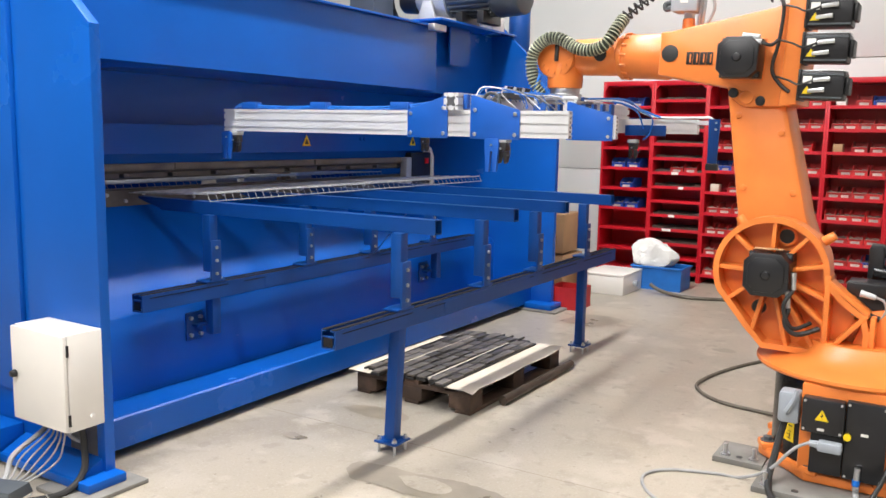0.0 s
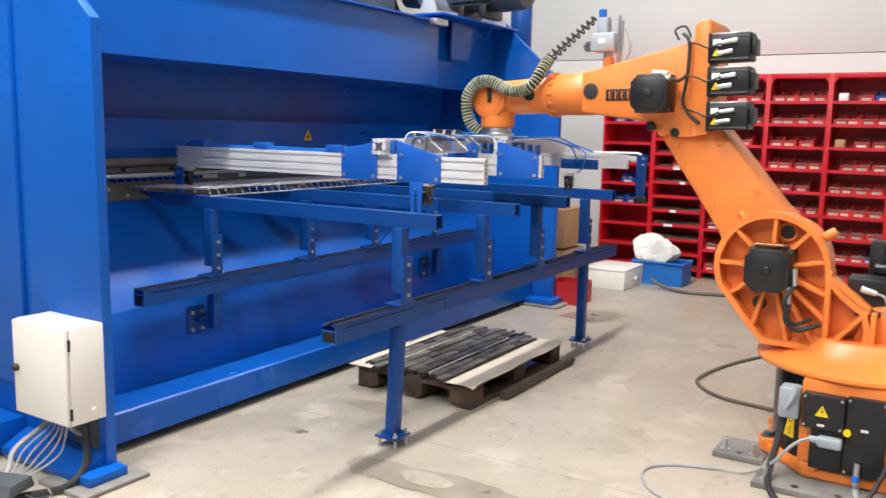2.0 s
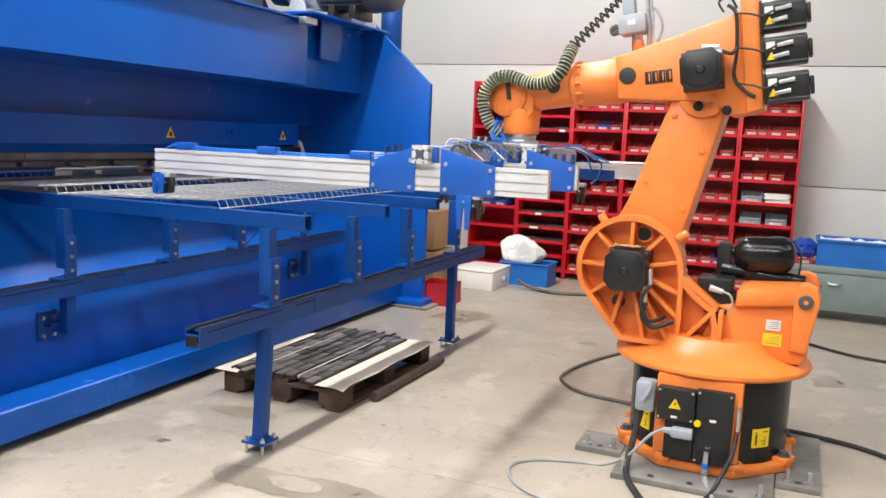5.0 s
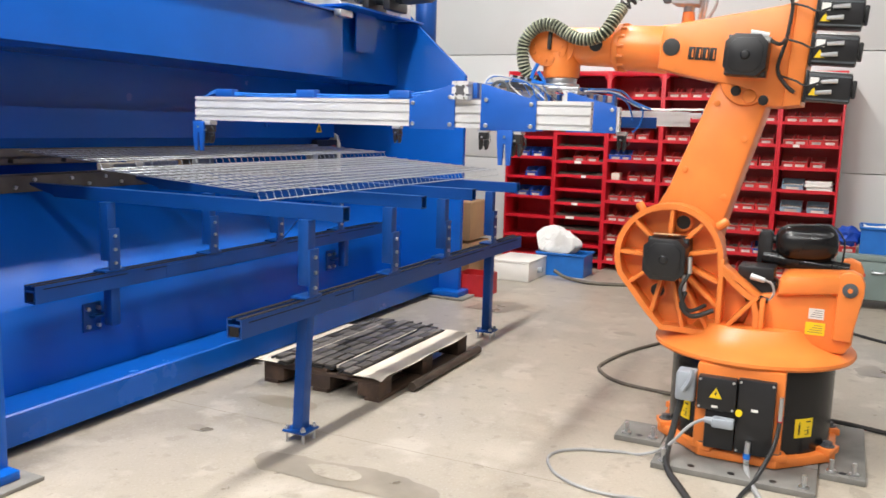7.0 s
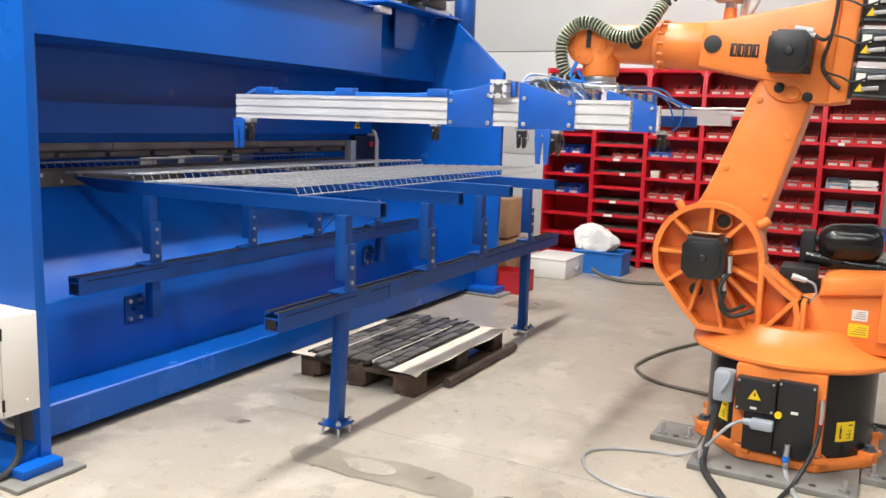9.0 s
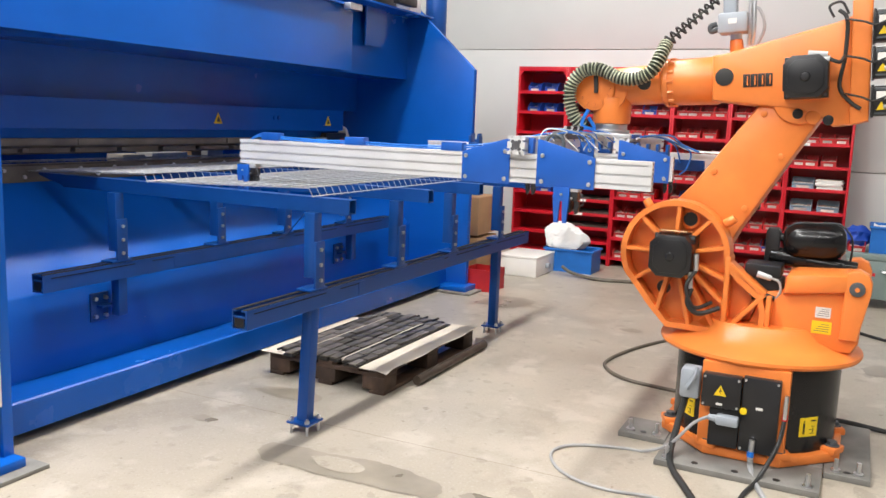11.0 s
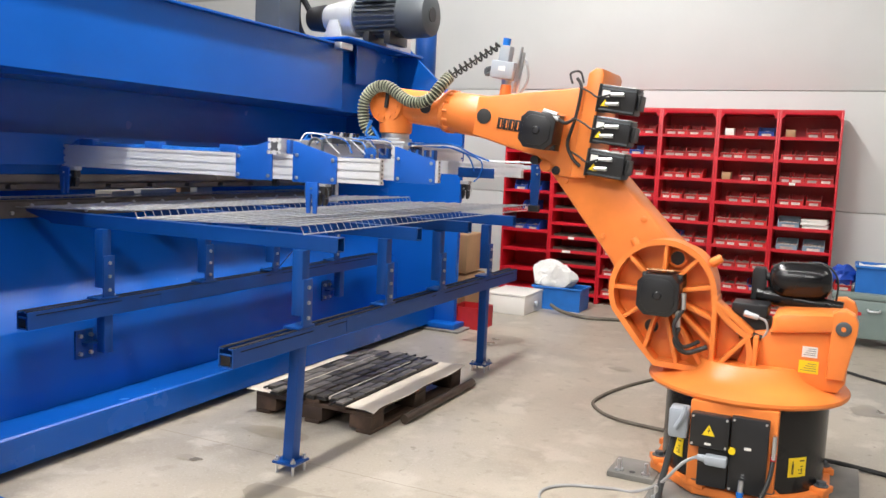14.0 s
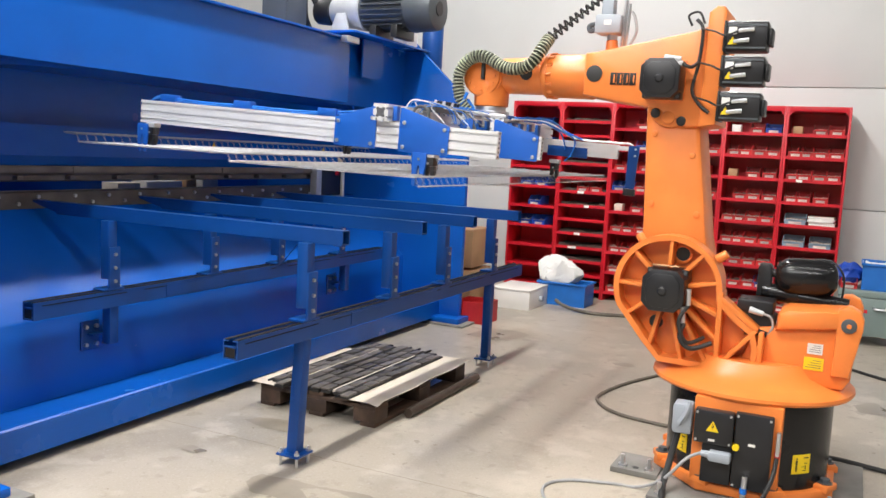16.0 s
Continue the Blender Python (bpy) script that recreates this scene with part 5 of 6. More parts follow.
part("cable_ring", tube(bmesh.new(), [(0.16, 0.21 + 0.045 * math.cos(q * 0.7), 0.075 + 0.045 * math.sin(q * 0.7)) for q in range(10)], 0.008, 8), M_GREYCOL, grip, "dark rolled-up cable")
vt = part("valve_block", B(0.30, 0.62, 0.20, 0.275, 0.10, 0.135, bev=0.004), M_GREYCOL, grip, "dark valve block with tube fittings")
for k in range(9):
    part("tube_fitting", rod(bmesh.new(), (0.32 + 0.034 * k, 0.225, 0.135), (0.32 + 0.034 * k, 0.215, 0.162), 0.009, 0.007, 8), M_BLACK if k % 3 else M_PUMP, vt)
part("cable_fan", tube(bmesh.new(), [(1.0, 0.05, 0.115), (1.2, -0.02, 0.125), (1.35, -0.06, 0.10), (1.5, -0.08, 0.06), (1.55, -0.1, -0.03)], 0.005, 6), M_BTUBE, grip)
part("cable_fan", tube(bmesh.new(), [(1.0, 0.03, 0.115), (1.22, -0.05, 0.115), (1.4, -0.12, 0.075), (1.53, -0.16, 0.03), (1.55, -0.14, -0.06), (1.55, -0.10, -0.10)], 0.005, 6), M_BTUBE, grip)
for dz in (0.036, 0.046):
    part("air_tube", tube(bmesh.new(), [(0.02, 1.86, 0.03), (0.02, 1.80, dz + 0.012), (0.02, 1.72, dz + 0.006), (0.02, 1.45, dz - 0.002), (0.02, 1.2, dz), (0.02, 0.9, dz - 0.003), (0.02, 0.66, dz + 0.004), (0.05, 0.45, dz + 0.03), (0.3, 0.32, 0.12), (0.6, 0.3, 0.125)], 0.0042, 6), M_BTUBE, grip)
part("air_tube", tube(bmesh.new(), [(0.85, -0.02, 0.12), (1.2, -0.1, 0.13), (1.45, -0.12, 0.08), (1.56, -0.2, 0.04)], 0.006, 6), M_BTUBE, grip)
part("air_tube", tube(bmesh.new(), [(0.85, 0.0, 0.11), (1.3, -0.05, 0.12), (1.57, -0.15, 0.045), (1.57, -0.42, 0.04), (1.56, -0.52, 0.03), (1.55, -0.55, -0.08), (1.55, -0.53, -0.2)], 0.006, 6), M_WCABLE, grip)
part("stop_arm", prism(bmesh.new(), [(-0.505, -0.23), (-0.56, -0.23), (-0.567, 0.03), (-0.50, 0.03)], "x", 1.54, 1.552, 0.001), M_RACK, grip, "blue hanging sensor arm")
part("arm_bar", B(1.555, 1.58, -0.56, -0.432, -0.005, 0.022, bev=0.002), M_ALU, grip)
for z in (0.01, -0.03):
    part("arm_screw", rod(bmesh.new(), (1.54, -0.545, z), (1.534, -0.545, z), 0.007, seg=8), M_STEEL, grip)
part("sensor", B(1.52, 1.56, -0.57, -0.50, -0.272, -0.231, bev=0.004), M_BLACK, grip)
part("tie_plate", B(1.556, 1.57, -0.24, 0.02, -0.075, -0.01, bev=0.002), M_RACK, grip)


def claw(x, y, fork=True):
    """A small pneumatic clamp under a beam."""
    yc = y - 0.038 if fork else y
    c = part("clamp", B(x - 0.026, x + 0.03, yc - 0.03, yc + 0.03, -0.122, -0.099, bev=0.003), M_PUMP, grip, "small pneumatic clamp with dark jaws")
    part("clamp_body", B(x - 0.022, x + 0.026, yc - 0.026, yc + 0.024, -0.162, -0.123, bev=0.004), M_BLACK, c)
    if fork:
        part("fork_head", prism(bmesh.new(), [(y - 0.03, -0.104), (y + 0.045, -0.104), (y + 0.045, -0.15), (y + 0.036, -0.262), (y + 0.018, -0.262), (y + 0.012, -0.165), (y + 0.003, -0.165), (y - 0.003, -0.262), (y - 0.021, -0.262), (y - 0.03, -0.15)], "x", x - 0.036, x - 0.021, 0.0015), M_PLATE, c)
        part("fork_screw", rod(bmesh.new(), (x - 0.036, y + 0.008, -0.135), (x - 0.040, y + 0.008, -0.135), 0.006, seg=8), M_STEEL, c)
    for a, b in ((-0.028, -0.008), (0.006, 0.024)):
        part("jaw", prism(bmesh.new(), [(yc + a, -0.163), (yc + b, -0.163), (yc + b - 0.002, -0.20), (yc + (a + b) / 2 + 0.004, -0.222), (yc + a + 0.004, -0.215), (yc + a - 0.003, -0.19)], "x", x - 0.016, x + 0.014, 0.002), M_BLACK, c)
    part("clamp_pin", rod(bmesh.new(), (x - 0.025, yc, -0.15), (x - 0.03, yc, -0.15), 0.006, seg=8), M_STEEL, c)
    part("clamp_tube", tube(bmesh.new(), [(x - 0.024, yc - 0.028, -0.112), (x - 0.03, yc - 0.052, -0.14), (x - 0.03, yc - 0.054, -0.175), (x - 0.022, yc - 0.032, -0.182)], 0.0018, 5), M_GREYCOL, c)


claw(0.02, 1.88)
claw(0.02, 0.10)
claw(0.82, 0.565, False)
claw(1.58, -0.03, False)
claw(1.58, 1.54, False)

# ---- wire mesh panel: its own space starts at the front near corner ----
panel = group_thing("wire_mesh_panel", pose(3.26, 2.36, 1.168), "galvanised welded wire mesh panel with folded steps", "mesh panel")
SPAN, LIP, LEN = 1.06, 0.042, 3.07
fold = []
for k in range(2):
    fold += [(SPAN * k - 0.012, 0.0), (SPAN * k + 0.012, LIP)]
    fold += [(SPAN * (k + 1) - 0.012, 0.004)]
fold = fold[:-1] + [(SPAN * 2 - 0.012, 0.0), (SPAN * 2 + 0.012, LIP), (SPAN * 2 + 0.10, LIP)]
rows_y = []
for (y0, z0), (y1, z1) in zip(fold, fold[1:]):
    n = max(1, round((y1 - y0) / 0.1))
    rows_y += [(y0 + (y1 - y0) * k / n, z0 + (z1 - z0) * k / n) for k in range(n)]
rows_y.append(fold[-1])
first = None
nw = 50
for k in range(nw + 1):
    x = LEN * k / nw
    if first is None:
        bm = bmesh.new()
        rings = []
        for i, (y, z) in enumerate(fold):
            rings.append([bm.verts.new((0.003 * math.cos(a), y + 0.003 * math.sin(a) * 0.3, z + 0.003 * math.sin(a))) for a in (0.78, 2.36, 3.93, 5.5)])
        for a, b in zip(rings, rings[1:]):
            for q in range(4):
                bm.faces.new((a[q], a[(q + 1) % 4], b[(q + 1) % 4], b[q]))
        first = part("cross_wire", bm, M_WIRE, panel)
        first.matrix_basis = pose(x, 0, 0)
    else:
        again(first, "cross_wire", panel, pose(x, 0, 0))
first = None
for y, z in rows_y:
    if first is None:
        first = part("long_wire", rod(bmesh.new(), (-0.01, 0, 0), (LEN + 0.01, 0, 0), 0.003, seg=5), M_WIRE, panel)
        first.matrix_basis = pose(0, y, z + 0.005)
    else:
        again(first, "long_wire", panel, pose(0, y, z + 0.005))

# ---- shelves with bins ----
SX, SY0, UW, SH, SD = 9.12, 0.15, 0.588, 2.19, 0.42


def bin_thing(mat, w, name, label):
    ob = group_thing(name, pose(0, 0, 0), label, "bin", "shelf bins")
    d, h, t = 0.26, 0.105, 0.004
    # open top: sink an inner cavity
    bmi = bmesh.new()
    o = [(0, 0), (d, 0), (d, h), (0.07, h), (0.0, h * 0.5)]
    for s in (-1, 1):
        prism(bmi, o, "y", s * w / 2 - (t if s > 0 else 0), s * w / 2 + (t if s < 0 else 0))
    box(bmi, 0, d, -w / 2 + t, w / 2 - t, 0, t)
    box(bmi, d - t, d, -w / 2 + t, w / 2 - t, t, h)
    box(bmi, 0, t, -w / 2 + t, w / 2 - t, t, h * 0.5)
    part("shell", bmi, mat, ob)
    part("lip", B(-0.012, 0.0, -w / 2 + 0.01, w / 2 - 0.01, h * 0.40, h * 0.5, bev=0.002), mat, ob)
    bmc = bmesh.new()
    box(bmc, 0.01, d - 0.02, -w / 2 + 0.006, w / 2 - 0.006, 0.005, h * 0.42)
    bmesh.ops.subdivide_edges(bmc, edges=bmc.edges[:], cuts=4, use_grid_fill=True)
    for v in bmc.verts:
        if v.co.z > h * 0.41:
            v.co.z += random.uniform(-0.015, 0.02)
    part("filling", bmc, M_FILL, ob, "small mixed parts")
    part("card", B(-0.003, -0.001, -w * 0.30, w * 0.30, 0.006, h * 0.30), M_CARDPALE, ob)
    return ob


red_bin = bin_thing(M_REDBIN, 0.138, "small_bin", "small red plastic bin with metal parts on a shelf")
blue_bin = bin_thing(M_BLUEBIN, 0.15, "small_bin", "small blue plastic bin with metal parts on a shelf")
grey_bin = bin_thing(M_GREYBIN, 0.20, "small_bin", "blue-grey open plastic box on a shelf")
used = set()


def put_bin(src, x, y, z, rz=0):
    if id(src) not in used:
        used.add(id(src))
        src.matrix_basis = pose(x, y, z, 0, 0, rz)
        return src
    return copy_thing(src, pose(x, y, z, 0, 0, rz))


rb = random.Random(11)
for u in range(6):
    y0 = SY0 + UW * u
    unit = group_thing("shelf_unit", pose(SX, y0, 0), "red steel shelf unit filled with small plastic bins", "shelf", "red shelf units")
    part("side_panel", B(0.0, SD, 0.0, 0.022, 0, SH, bev=0.002), M_RED, unit)
    part("side_panel", B(0.0, SD, UW - 0.024, UW - 0.002, 0, SH, bev=0.002), M_RED, unit)
    part("back_panel", B(SD - 0.006, SD, 0.022, UW - 0.024, 0, SH), M_RED, unit)
    part("top_panel", B(0.0, SD - 0.006, 0.022, UW - 0.024, SH - 0.05, SH, bev=0.002), M_RED, unit)
    for s in (0.022, UW - 0.064):
        part("corner_gusset", prism(bmesh.new(), [(s if s < 0.1 else s + 0.04, SH - 0.05), (s + 0.04 if s < 0.1 else s, SH - 0.05), (s if s < 0.1 else s + 0.04, SH - 0.10)], "x", 0.0, 0.01), M_RED, unit)
    n = 13 if u == 4 else 9
    pitch = (SH - 0.05 - 0.10) / n
    for k in range(n):
        z = 0.10 + pitch * k
        sh = part("shelf_board", B(0.006, SD - 0.007, 0.023, UW - 0.025, z - 0.018, z, bev=0.002), M_RED, unit)
        part("edge_lip", B(0.0, 0.005, 0.023, UW - 0.025, z - 0.026, z + 0.006), M_RED, sh)
        if rb.random() < 0.18:
            w = rb.uniform(0.05, 0.1)
            yl = rb.uniform(0.06, UW - 0.2)
            part("shelf_label", B(-0.002, -0.0005, yl, yl + w, z - 0.024, z + 0.004), M_LABEL, sh)
        gx, gy = SX + 0.03, y0
        if u == 4:
            if k % 2 == 0 or rb.random() < 0.5:
                bmx = bmesh.new()
                box(bmx, 0, 0.3, 0, UW - 0.08, 0, 0.02)
                bmesh.ops.subdivide_edges(bmx, edges=bmx.edges[:], cuts=7, use_grid_fill=True)
                for v in bmx.verts:
                    if v.co.z > 0.015:
                        v.co.z += rb.uniform(-0.010, 0.014)
                o = tagged(part("loose_parts", bmx, M_PARTS), "low heap of dark metal parts on a shelf", "parts", kind="stuff")
                o.matrix_basis = pose(SX + 0.06, y0 + 0.04, z + 0.001)
            if k == 7:
                put_bin(red_bin, gx, gy + 0.15, z + 0.001)
                put_bin(red_bin, gx, gy + 0.30, z + 0.001)
            continue
        if u == 0 and k in (3, 4):
            put_bin(grey_bin, gx, gy + 0.42, z + 0.001)
            if k == 3:
                put_bin(grey_bin, gx, gy + 0.17, z + 0.001)
            else:
                for q in range(5):
                    o = tagged(part("paper_pad", B(0, 0.25, 0, 0.24, 0, 0.018, bev=0.002), M_LABEL), "white pad in a loose pile on a shelf", "paper", "paper pile")
                    o.matrix_basis = pose(gx + rb.uniform(0, 0.02), gy + 0.05 + rb.uniform(0, 0.02), z + 0.001 + 0.019 * q, 0, 0, rb.uniform(-4, 4))
            continue
        if u == 5:
            if k in (3, 4, 5, 7, 8):
                for yy in ((0.2, 0.40) if k != 4 else (0.3,)):
                    put_bin(blue_bin, gx, gy + yy + rb.uniform(-0.03, 0.03), z + 0.001, rb.uniform(-5, 5))
            continue
        full = rb.choice([(0.10, 0.24, 0.38, 0.51), (0.10, 0.25, 0.39), (0.12, 0.27), (0.20, 0.36, 0.50), (0.10, 0.24, 0.38, 0.51)])
        for yy in full:
            src = red_bin if rb.random() < 0.93 else blue_bin
            put_bin(src, gx + rb.uniform(0, 0.02), gy + min(UW - 0.11, max(0.10, yy + rb.uniform(-0.01, 0.01))), z + 0.001, rb.uniform(-2, 2))
        if len(full) < 3 and rb.random() < 0.7:
            o = tagged(part("carton", B(0, 0.12, 0, 0.09, 0, 0.08, bev=0.003), rb.choice([M_CARD, M_LABEL, M_SHEET])), "small carton on a red shelf", "carton", "small cartons")
            o.matrix_basis = pose(gx + 0.02, gy + 0.43 if full[-1] < 0.35 else gy + 0.03, z + 0.001)

# ---- things on the floor by the shelves ----
wbox = group_thing("white_box", pose(7.9, 2.9, 0), "cream steel junction box standing on the floor", "box")
part("body", B(0, 0.55, 0, 0.42, 0, 0.185, bev=0.008), M_CREAM, wbox)
part("lid", B(-0.005, 0.555, -0.005, 0.425, 0.187, 0.21, bev=0.005), M_CREAM, wbox)
part("gland", rod(bmesh.new(), (0.3, -0.001, 0.09), (0.3, -0.04, 0.09), 0.03, seg=12), M_GREY, wbox)
tub = group_thing("blue_tub", pose(8.62, 2.75, 0), "blue plastic tub on the floor before the shelves", "tub")
bm = bmesh.new()
for a in ((-0.17, -0.162, -0.26, 0.26, 0, 0.24), (0.162, 0.17, -0.26, 0.26, 0, 0.24), (-0.162, 0.162, -0.26, -0.252, 0, 0.24), (-0.162, 0.162, 0.252, 0.26, 0, 0.24), (-0.162, 0.162, -0.252, 0.252, 0, 0.01)):
    box(bm, *a)
part("shell", bm, M_TUB, tub)
part("rim", tube(bmesh.new(), [(-0.18, -0.27, 0.235), (0.18, -0.27, 0.235), (0.18, 0.27, 0.235), (-0.18, 0.27, 0.235), (-0.18, -0.27, 0.235)], 0.012, 6, 1, 0, False), M_TUB, tub)
bm = bmesh.new()
bmesh.ops.create_icosphere(bm, subdivisions=4, radius=1)
folds = random.Random(12)
facets = [(Vector((folds.gauss(0, 1), folds.gauss(0, 1), folds.gauss(0, 1))).normalized(), folds.uniform(0.78, 1.12)) for k in range(30)]
for v in bm.verts:
    p = v.co.copy()
    f = min([1.3] + [d / n.dot(p) for n, d in facets if n.dot(p) > 0.3]) + 0.10 * noise.noise(p * 2) + 0.13 * abs(noise.noise(p * 4.5))
    v.co = Vector((p.x * 0.15 * f, p.y * 0.22 * f, max(-0.10, p.z * 0.19 * f)))
sack = tagged(part("white_sack", bm, M_BAG, angle=22), "crumpled white cloth sack lying in the tub", "sack")
sack.matrix_basis = pose(8.60, 2.82, 0.33, 0, 0, 12)
for z0 in (0, 0.41):
    ctn = group_thing("cardboard_box", pose(7.62, 3.44, z0, 0, 0, 3 if z0 else 0), "brown cardboard box in a stack behind the press", "carton", "stacked cartons")
    part("body", B(0, 0.5, 0, 0.42, 0.001, 0.38, bev=0.004), M_CARD, ctn)
    part("flap", B(0.004, 0.248, 0.002, 0.418, 0.381, 0.386), M_CARD, ctn)
    part("flap", B(0.252, 0.496, 0.002, 0.418, 0.381, 0.386), M_CARD, ctn)
rbin = group_thing("red_crate", pose(6.95, 2.98, 0), "red plastic crate on the floor beside the press foot", "crate")
bm = bmesh.new()
for a in ((0, 0.008, 0, 0.3, 0, 0.2), (0.292, 0.3, 0, 0.3, 0, 0.2), (0.008, 0.292, 0, 0.008, 0, 0.2), (0.008, 0.292, 0.292, 0.3, 0, 0.2), (0.008, 0.292, 0.008, 0.292, 0, 0.01)):
    box(bm, *a)
part("shell", bm, M_REDBIN, rbin)
cabn = group_thing("grey_tool_trunk", pose(8.42, -1.25, 0), "grey-green steel trunk on castors", "trunk")
part("body", B(0, 0.6, 0, 1.35, 0.09, 0.44, bev=0.008), M_GREYBOX, cabn)
part("lid", B(-0.006, 0.606, -0.006, 1.356, 0.443, 0.50, bev=0.008), M_GREYBOX, cabn)
part("handle", tube(bmesh.new(), [(-0.005, 0.95, 0.36), (-0.03, 0.96, 0.35), (-0.03, 1.04, 0.35), (-0.005, 1.05, 0.36)], 0.01, 6), M_STEEL, cabn)
part("badge", B(-0.004, -0.0005, 1.1, 1.17, 0.30, 0.33), M_RED, cabn)
for y in (0.15, 1.2):
    for x in (0.1, 0.5):
        part("castor", rod(bmesh.new(), (x - 0.015, y, 0.045), (x + 0.015, y, 0.045), 0.045, seg=16), M_RUBBER, cabn)
btub = group_thing("blue_tub", pose(8.7, -0.38, 0.50), "blue plastic tub full of bits on the trunk", "tub")
bm = bmesh.new()
for a in ((-0.2, -0.192, -0.5, 0.30, 0.001, 0.24), (0.192, 0.2, -0.5, 0.30, 0.001, 0.24), (-0.192, 0.192, -0.5, -0.492, 0.001, 0.24), (-0.192, 0.192, 0.292, 0.30, 0.001, 0.24), (-0.192, 0.192, -0.492, 0.292, 0.001, 0.01)):
    box(bm, *a)
part("shell", bm, M_TUB, btub)
part("rim", tube(bmesh.new(), [(-0.21, -0.51, 0.235), (0.21, -0.51, 0.235), (0.21, 0.31, 0.235), (-0.21, 0.31, 0.235), (-0.21, -0.51, 0.235)], 0.013, 6, 1, 0, False), M_TUB, btub)
bm = bmesh.new()
box(bm, -0.18, 0.18, -0.48, 0.28, 0.15, 0.22)
bmesh.ops.subdivide_edges(bm, edges=bm.edges[:], cuts=8, use_grid_fill=True)
for v in bm.verts:
    v.co.z += 0.07 * noise.noise(v.co * 9) if v.co.z > 0.2 else 0
part("filling", bm, M_BAG, btub, "crumpled wrapping")
rstand = put_bin(red_bin, 8.50, 0.02, 0.501, 5)

bm = bmesh.new()
bmesh.ops.create_icosphere(bm, subdivisions=3, radius=1)
for v in bm.verts:
    p = v.co.copy()
    f = 0.85 + 0.25 * noise.noise(p * 2.2) + 0.22 * abs(noise.noise(p * 5))
    v.co = Vector((p.x * 0.10 * f, p.y * 0.14 * f, p.z * 0.11 * f))
tagged(part("blue_cloth", bm, M_BLUEBIN, angle=25), "crumpled blue cloth stuffed into the red bin", "cloth").matrix_basis = pose(8.62, 0.03, 0.63, 0, 0, 20)

# ---- cables on the floor ----
for nm, pts, r, mt, lab in (
        ("floor_cable", [(3.99, 0.70, 0.30), (3.93, 0.72, 0.16), (3.80, 0.72, 0.03), (3.55, 0.60, 0.016), (3.2, 0.42, 0.016), (2.6, 0.1, 0.016), (1.6, -0.5, 0.016)], 0.016, M_RUBBER, "thick black cable running over the floor"),
        ("floor_cable", [(3.91, 0.58, 0.235), (3.88, 0.64, 0.20), (3.87, 0.74, 0.08), (3.90, 0.86, 0.008), (3.88, 0.97, 0.0075), (3.80, 1.17, 0.0075), (3.67, 1.245, 0.0075), (3.51, 1.18, 0.0075), (3.41, 1.05, 0.0075), (3.38, 0.89, 0.0075), (3.40, 0.62, 0.0075), (3.2, 0.2, 0.0075)], 0.0075, M_GCABLE, "thin grey cable looping over the floor"),
        ("floor_hose", [(3.91, 0.38, 0.07), (3.90, 0.375, 0.03), (3.75, 0.33, 0.013), (3.2, 0.12, 0.013), (2.4, -0.2, 0.013)], 0.013, M_GCABLE, "grey air hose leading from the robot base"),
        ("floor_hose", [(3.955, 0.255, 0.27), (3.90, 0.27, 0.16), (3.80, 0.33, 0.03), (3.5, 0.38, 0.0105), (2.9, 0.3, 0.0105), (2.2, 0.1, 0.0105)], 0.010, M_RUBBER, "black air hose leading from the robot base"),
        ("floor_cable", [(6.4, 0.95, 0.0115), (6.2, 1.16, 0.0115), (5.77, 1.35, 0.0115), (5.36, 1.44, 0.0115), (5.16, 1.40, 0.0115), (4.99, 1.23, 0.0115), (4.93, 0.95, 0.0115), (4.85, 0.80, 0.04)], 0.0115, M_LOOP, "brownish cable lying in a wide loop behind the robot"),
        ("floor_cable", [(4.75, 0.05, 0.06), (4.85, -0.10, 0.02), (4.75, -0.40, 0.013), (4.3, -0.9, 0.013)], 0.013, M_RUBBER, "black cable leading away from the robot"),
        ("floor_cable", [(8.25, 2.74, 0.09), (8.2, 2.6, 0.04), (8.15, 2.3, 0.018), (8.3, 1.8, 0.018), (8.2, 1.3, 0.018), (8.0, 0.9, 0.018)], 0.018, M_LOOP, "grey-brown conduit running from the junction box"),
        ("floor_cable", [(7.4, 0.1, 0.012), (7.0, -0.4, 0.012), (6.9, -1.0, 0.012)], 0.012, M_RUBBER, "black cable lying by the trunk")):
    tagged(part(nm, tube(bmesh.new(), pts, r, 8, 8), mt), lab, "cable")

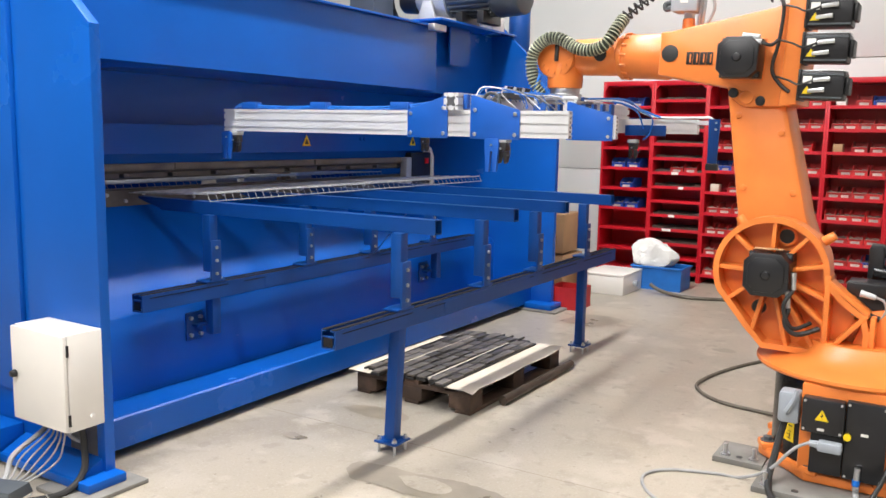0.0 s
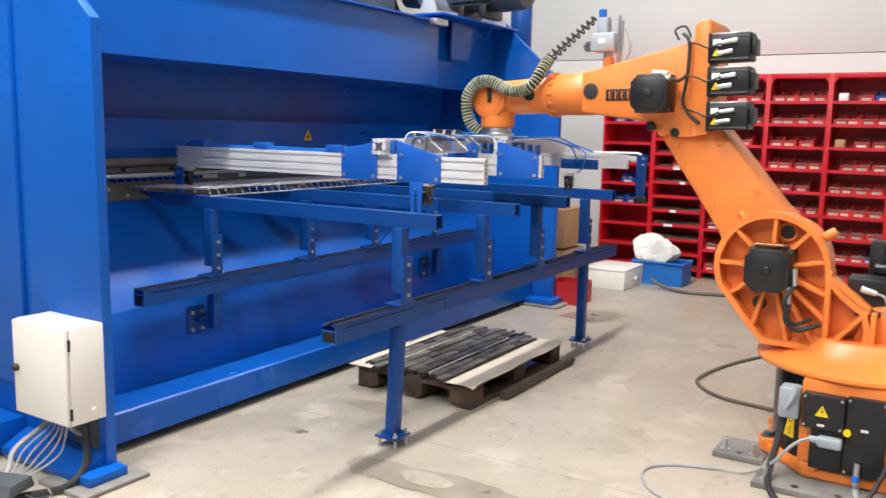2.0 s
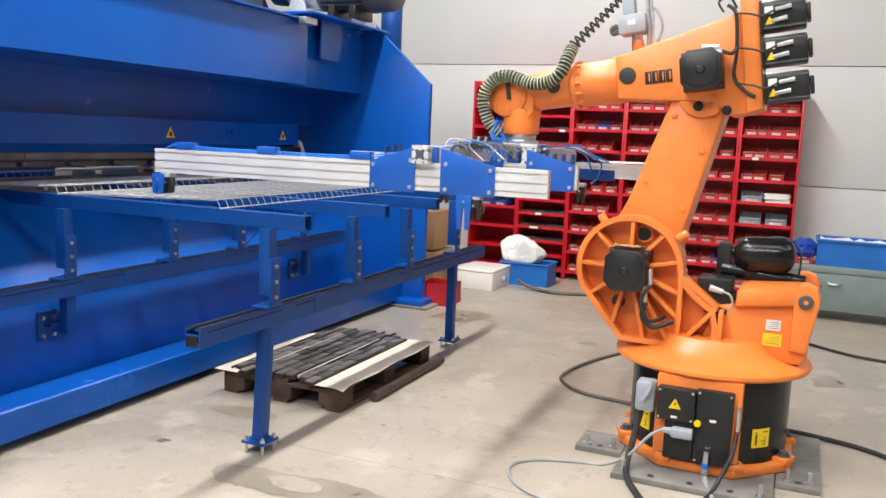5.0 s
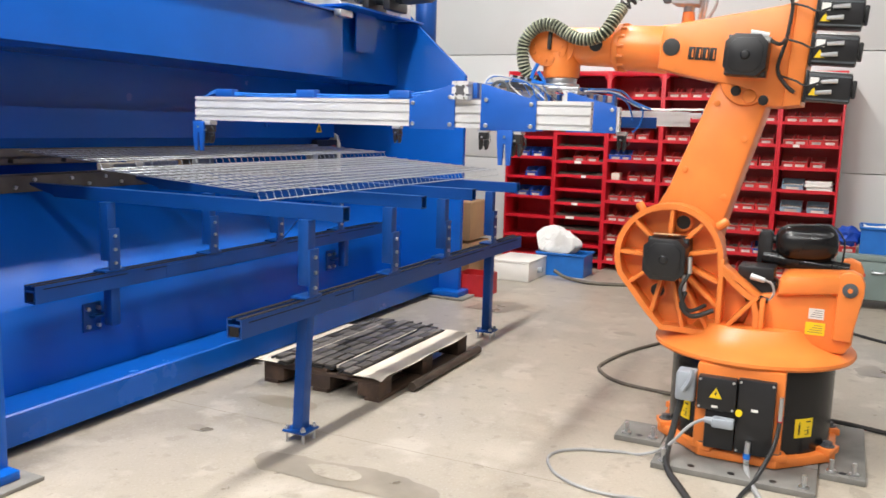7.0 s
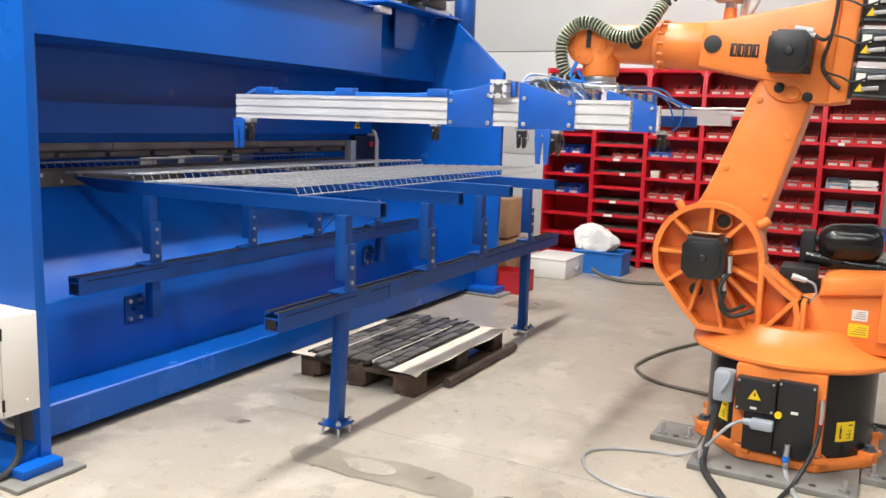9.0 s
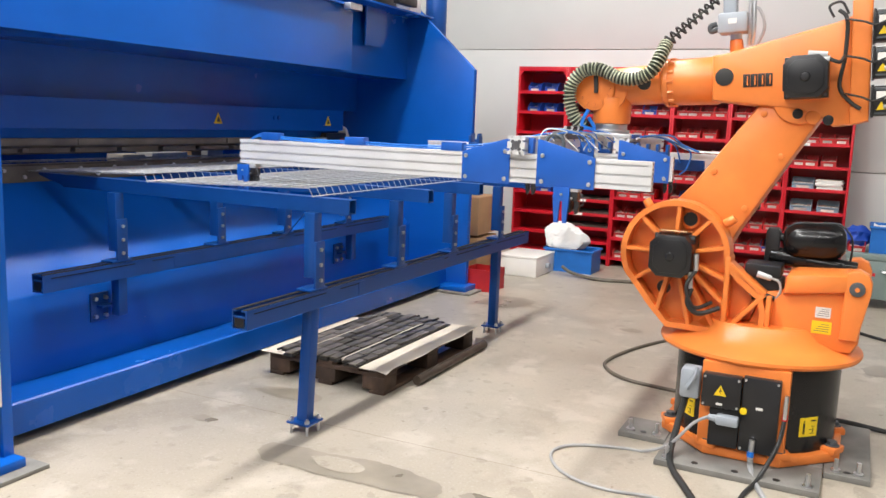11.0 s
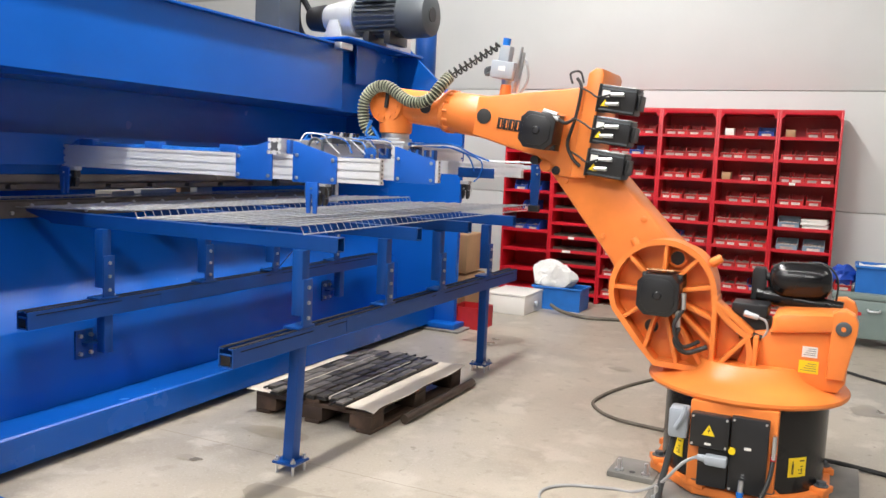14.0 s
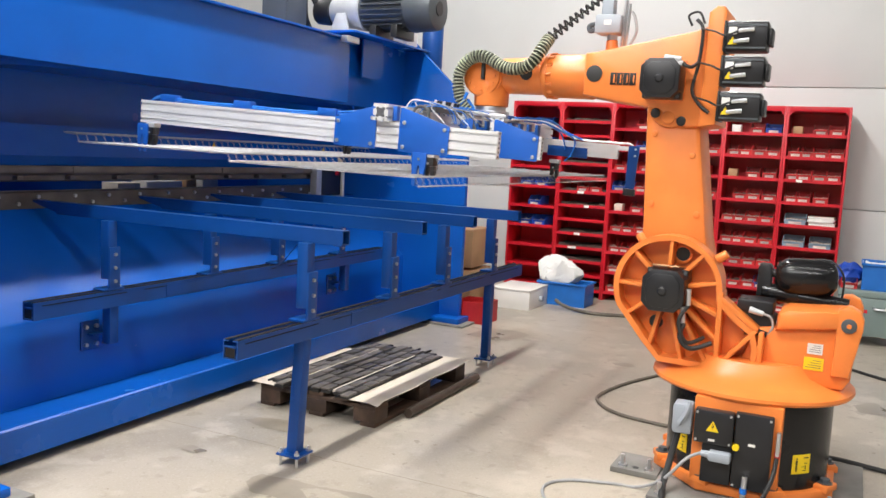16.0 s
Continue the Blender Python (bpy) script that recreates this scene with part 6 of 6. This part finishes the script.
# ---- what moves ----
# seconds, gripper y and z, link arm angle, upper arm angle
JOINTS = [
    (0.000, 1.916, 1.657, 10.35, 2.13),
    (0.500, 2.021, 1.650, 16.36, 3.10),
    (1.000, 2.314, 1.635, 35.77, 10.63),
    (1.500, 2.354, 1.607, 38.07, 10.38),
    (2.000, 2.354, 1.403, 36.76, -1.54),
    (2.500, 2.349, 1.391, 36.58, -2.30),
    (3.000, 2.263, 1.390, 31.14, -5.32),
    (3.500, 1.889, 1.387, 10.27, -12.81),
    (4.000, 1.492, 1.382, -11.79, -12.85),
    (4.400, 1.405, 1.380, -16.20, -10.40),
    (4.800, 1.385, 1.382, -17.00, -9.50),
    (5.600, 1.381, 1.560, -18.20, 0.50),
    (6.100, 1.379, 1.651, -18.40, 3.60),
    (6.500, 1.377, 1.653, -18.45, 4.02),
    (7.000, 1.375, 1.649, -18.42, 3.79),
    (7.500, 1.374, 1.653, -18.43, 4.03),
    (8.000, 1.371, 1.652, -18.43, 3.98),
    (8.500, 1.374, 1.650, -18.43, 3.86),
    (9.000, 1.374, 1.639, -18.35, 3.22),
    (9.200, 1.375, 1.575, -18.20, -0.20),
    (9.600, 1.375, 1.425, -18.20, -7.20),
    (10.000, 1.373, 1.388, -18.20, -9.20),
    (10.600, 1.240, 1.386, -26.00, -5.60),
    (11.100, 1.112, 1.385, -33.40, -4.00),
    (11.500, 1.099, 1.383, -34.39, -4.16),
    (12.000, 1.099, 1.583, -33.91, 7.13),
    (12.500, 1.340, 1.631, -19.55, 3.21),
    (13.000, 1.748, 1.600, 2.69, -1.88),
    (13.500, 2.156, 1.572, 25.45, 2.05),
    (14.000, 2.395, 1.513, 40.96, 7.08),
    (14.500, 2.400, 1.391, 40.79, 0.27),
    (15.000, 2.396, 1.396, 40.54, 0.38),
    (15.500, 2.245, 1.535, 30.73, 2.44),
    (16.000, 1.812, 1.648, 4.68, 0.92),
]
PANEL = [(0, 3.672, 0, 0), (1.9, 3.672, 0, 0), (2.2, 3.668, 0, 0), (2.5, 3.652, 0, 0), (2.75, 3.626, 0, 0), (3.0, 3.576, 0, 0), (3.25, 3.42, 0, 0), (3.5, 3.196, 0, 0), (3.75, 2.975, 0, 0), (4.0, 2.787, 0, 0), (4.2, 2.675, 0, 0),
         (4.45, 2.65, 0, 0), (6.45, 2.65, 0, 0), (6.55, 2.65, 0, 2.0), (6.7, 2.65, 0, 5.2), (6.85, 2.65, 0, 5.8), (7.0, 2.65, 0, 5.4), (7.2, 2.65, 0, 2.6), (7.4, 2.65, 0, 0.2), (7.5, 2.648, 0, 0), (9.9, 2.645, 0, 0), (10.3, 2.58, 0, 0), (10.7, 2.44, 0, 0), (11.1, 2.372, 0, 0),
         (11.4, 2.368, 0, 0), (15.05, 2.36, 0, 0), (15.25, 2.31, 0.05, 0), (15.4, 2.26, 0.1, 0), (15.5, 2.21, 0.128, 0.4), (15.6, 2.16, 0.15, 0.9), (15.7, 2.095, 0.175, 1.5), (15.8, 2.013, 0.202, 2.1), (15.9, 1.9, 0.22, 2.7), (16.0, 1.79, 0.229, 3.1)]
TILT = [(0, 0.25), (1.5, 0.2), (2.5, 0), (11.0, 0), (11.5, -0.2), (12, -0.2), (12.5, 0), (15.4, 0), (15.5, 0.1), (15.6, 0.8), (15.7, 1.4), (15.8, 2.0), (15.9, 2.5), (16.0, 2.75)]


def spline(rows, t):
    """Values at t by a curve without overshoot."""
    if t <= rows[0][0]:
        return rows[0][1:]
    for i in range(len(rows) - 1):
        if rows[i][0] <= t <= rows[i + 1][0]:
            break
    else:
        return rows[-1][1:]
    h = rows[i + 1][0] - rows[i][0]
    s = (t - rows[i][0]) / h
    out = []
    for c in range(1, len(rows[0])):
        def slope(j):
            if j <= 0 or j >= len(rows) - 1:
                return 0.0
            a = (rows[j][c] - rows[j - 1][c]) / (rows[j][0] - rows[j - 1][0])
            b = (rows[j + 1][c] - rows[j][c]) / (rows[j + 1][0] - rows[j][0])
            return 0.0 if a * b <= 0 else 2 * a * b / (a + b)
        p, q, m, n = rows[i][c], rows[i + 1][c], slope(i) * h, slope(i + 1) * h
        out.append((2 * s ** 3 - 3 * s * s + 1) * p + (s ** 3 - 2 * s * s + s) * m + (3 * s * s - 2 * s ** 3) * q + (s ** 3 - s * s) * n)
    return out


def motions():
    times = [round(0.1 * k, 1) for k in range(161)]
    js = [(t, *spline(JOINTS, t)) for t in times]
    walk(grip, [(t, pose(3.54, y, z, spline(TILT, t)[0], 0, 0)) for t, y, z, a, b in js])
    walk(link, [(t, pose(0, A2Y, A2Z, -a, 0, 0)) for t, y, z, a, b in js])
    walk(upper, [(t, pose(0, A2Y + L1 * math.sin(radians(a)), A2Z + L1 * math.cos(radians(a)), b, 0, 0)) for t, y, z, a, b in js])
    walk(wrist, [(t, pose(-0.02, y + 0.165 - RY, z + 0.152 + 0.19 - RZ, 0, 0, 0)) for t, y, z, a, b in js])
    walk(panel, [(t, pose(3.26, y, 1.168 + z, w, 0, 0)) for t in times for y, z, w in [spline(PANEL, t)]])


motions()
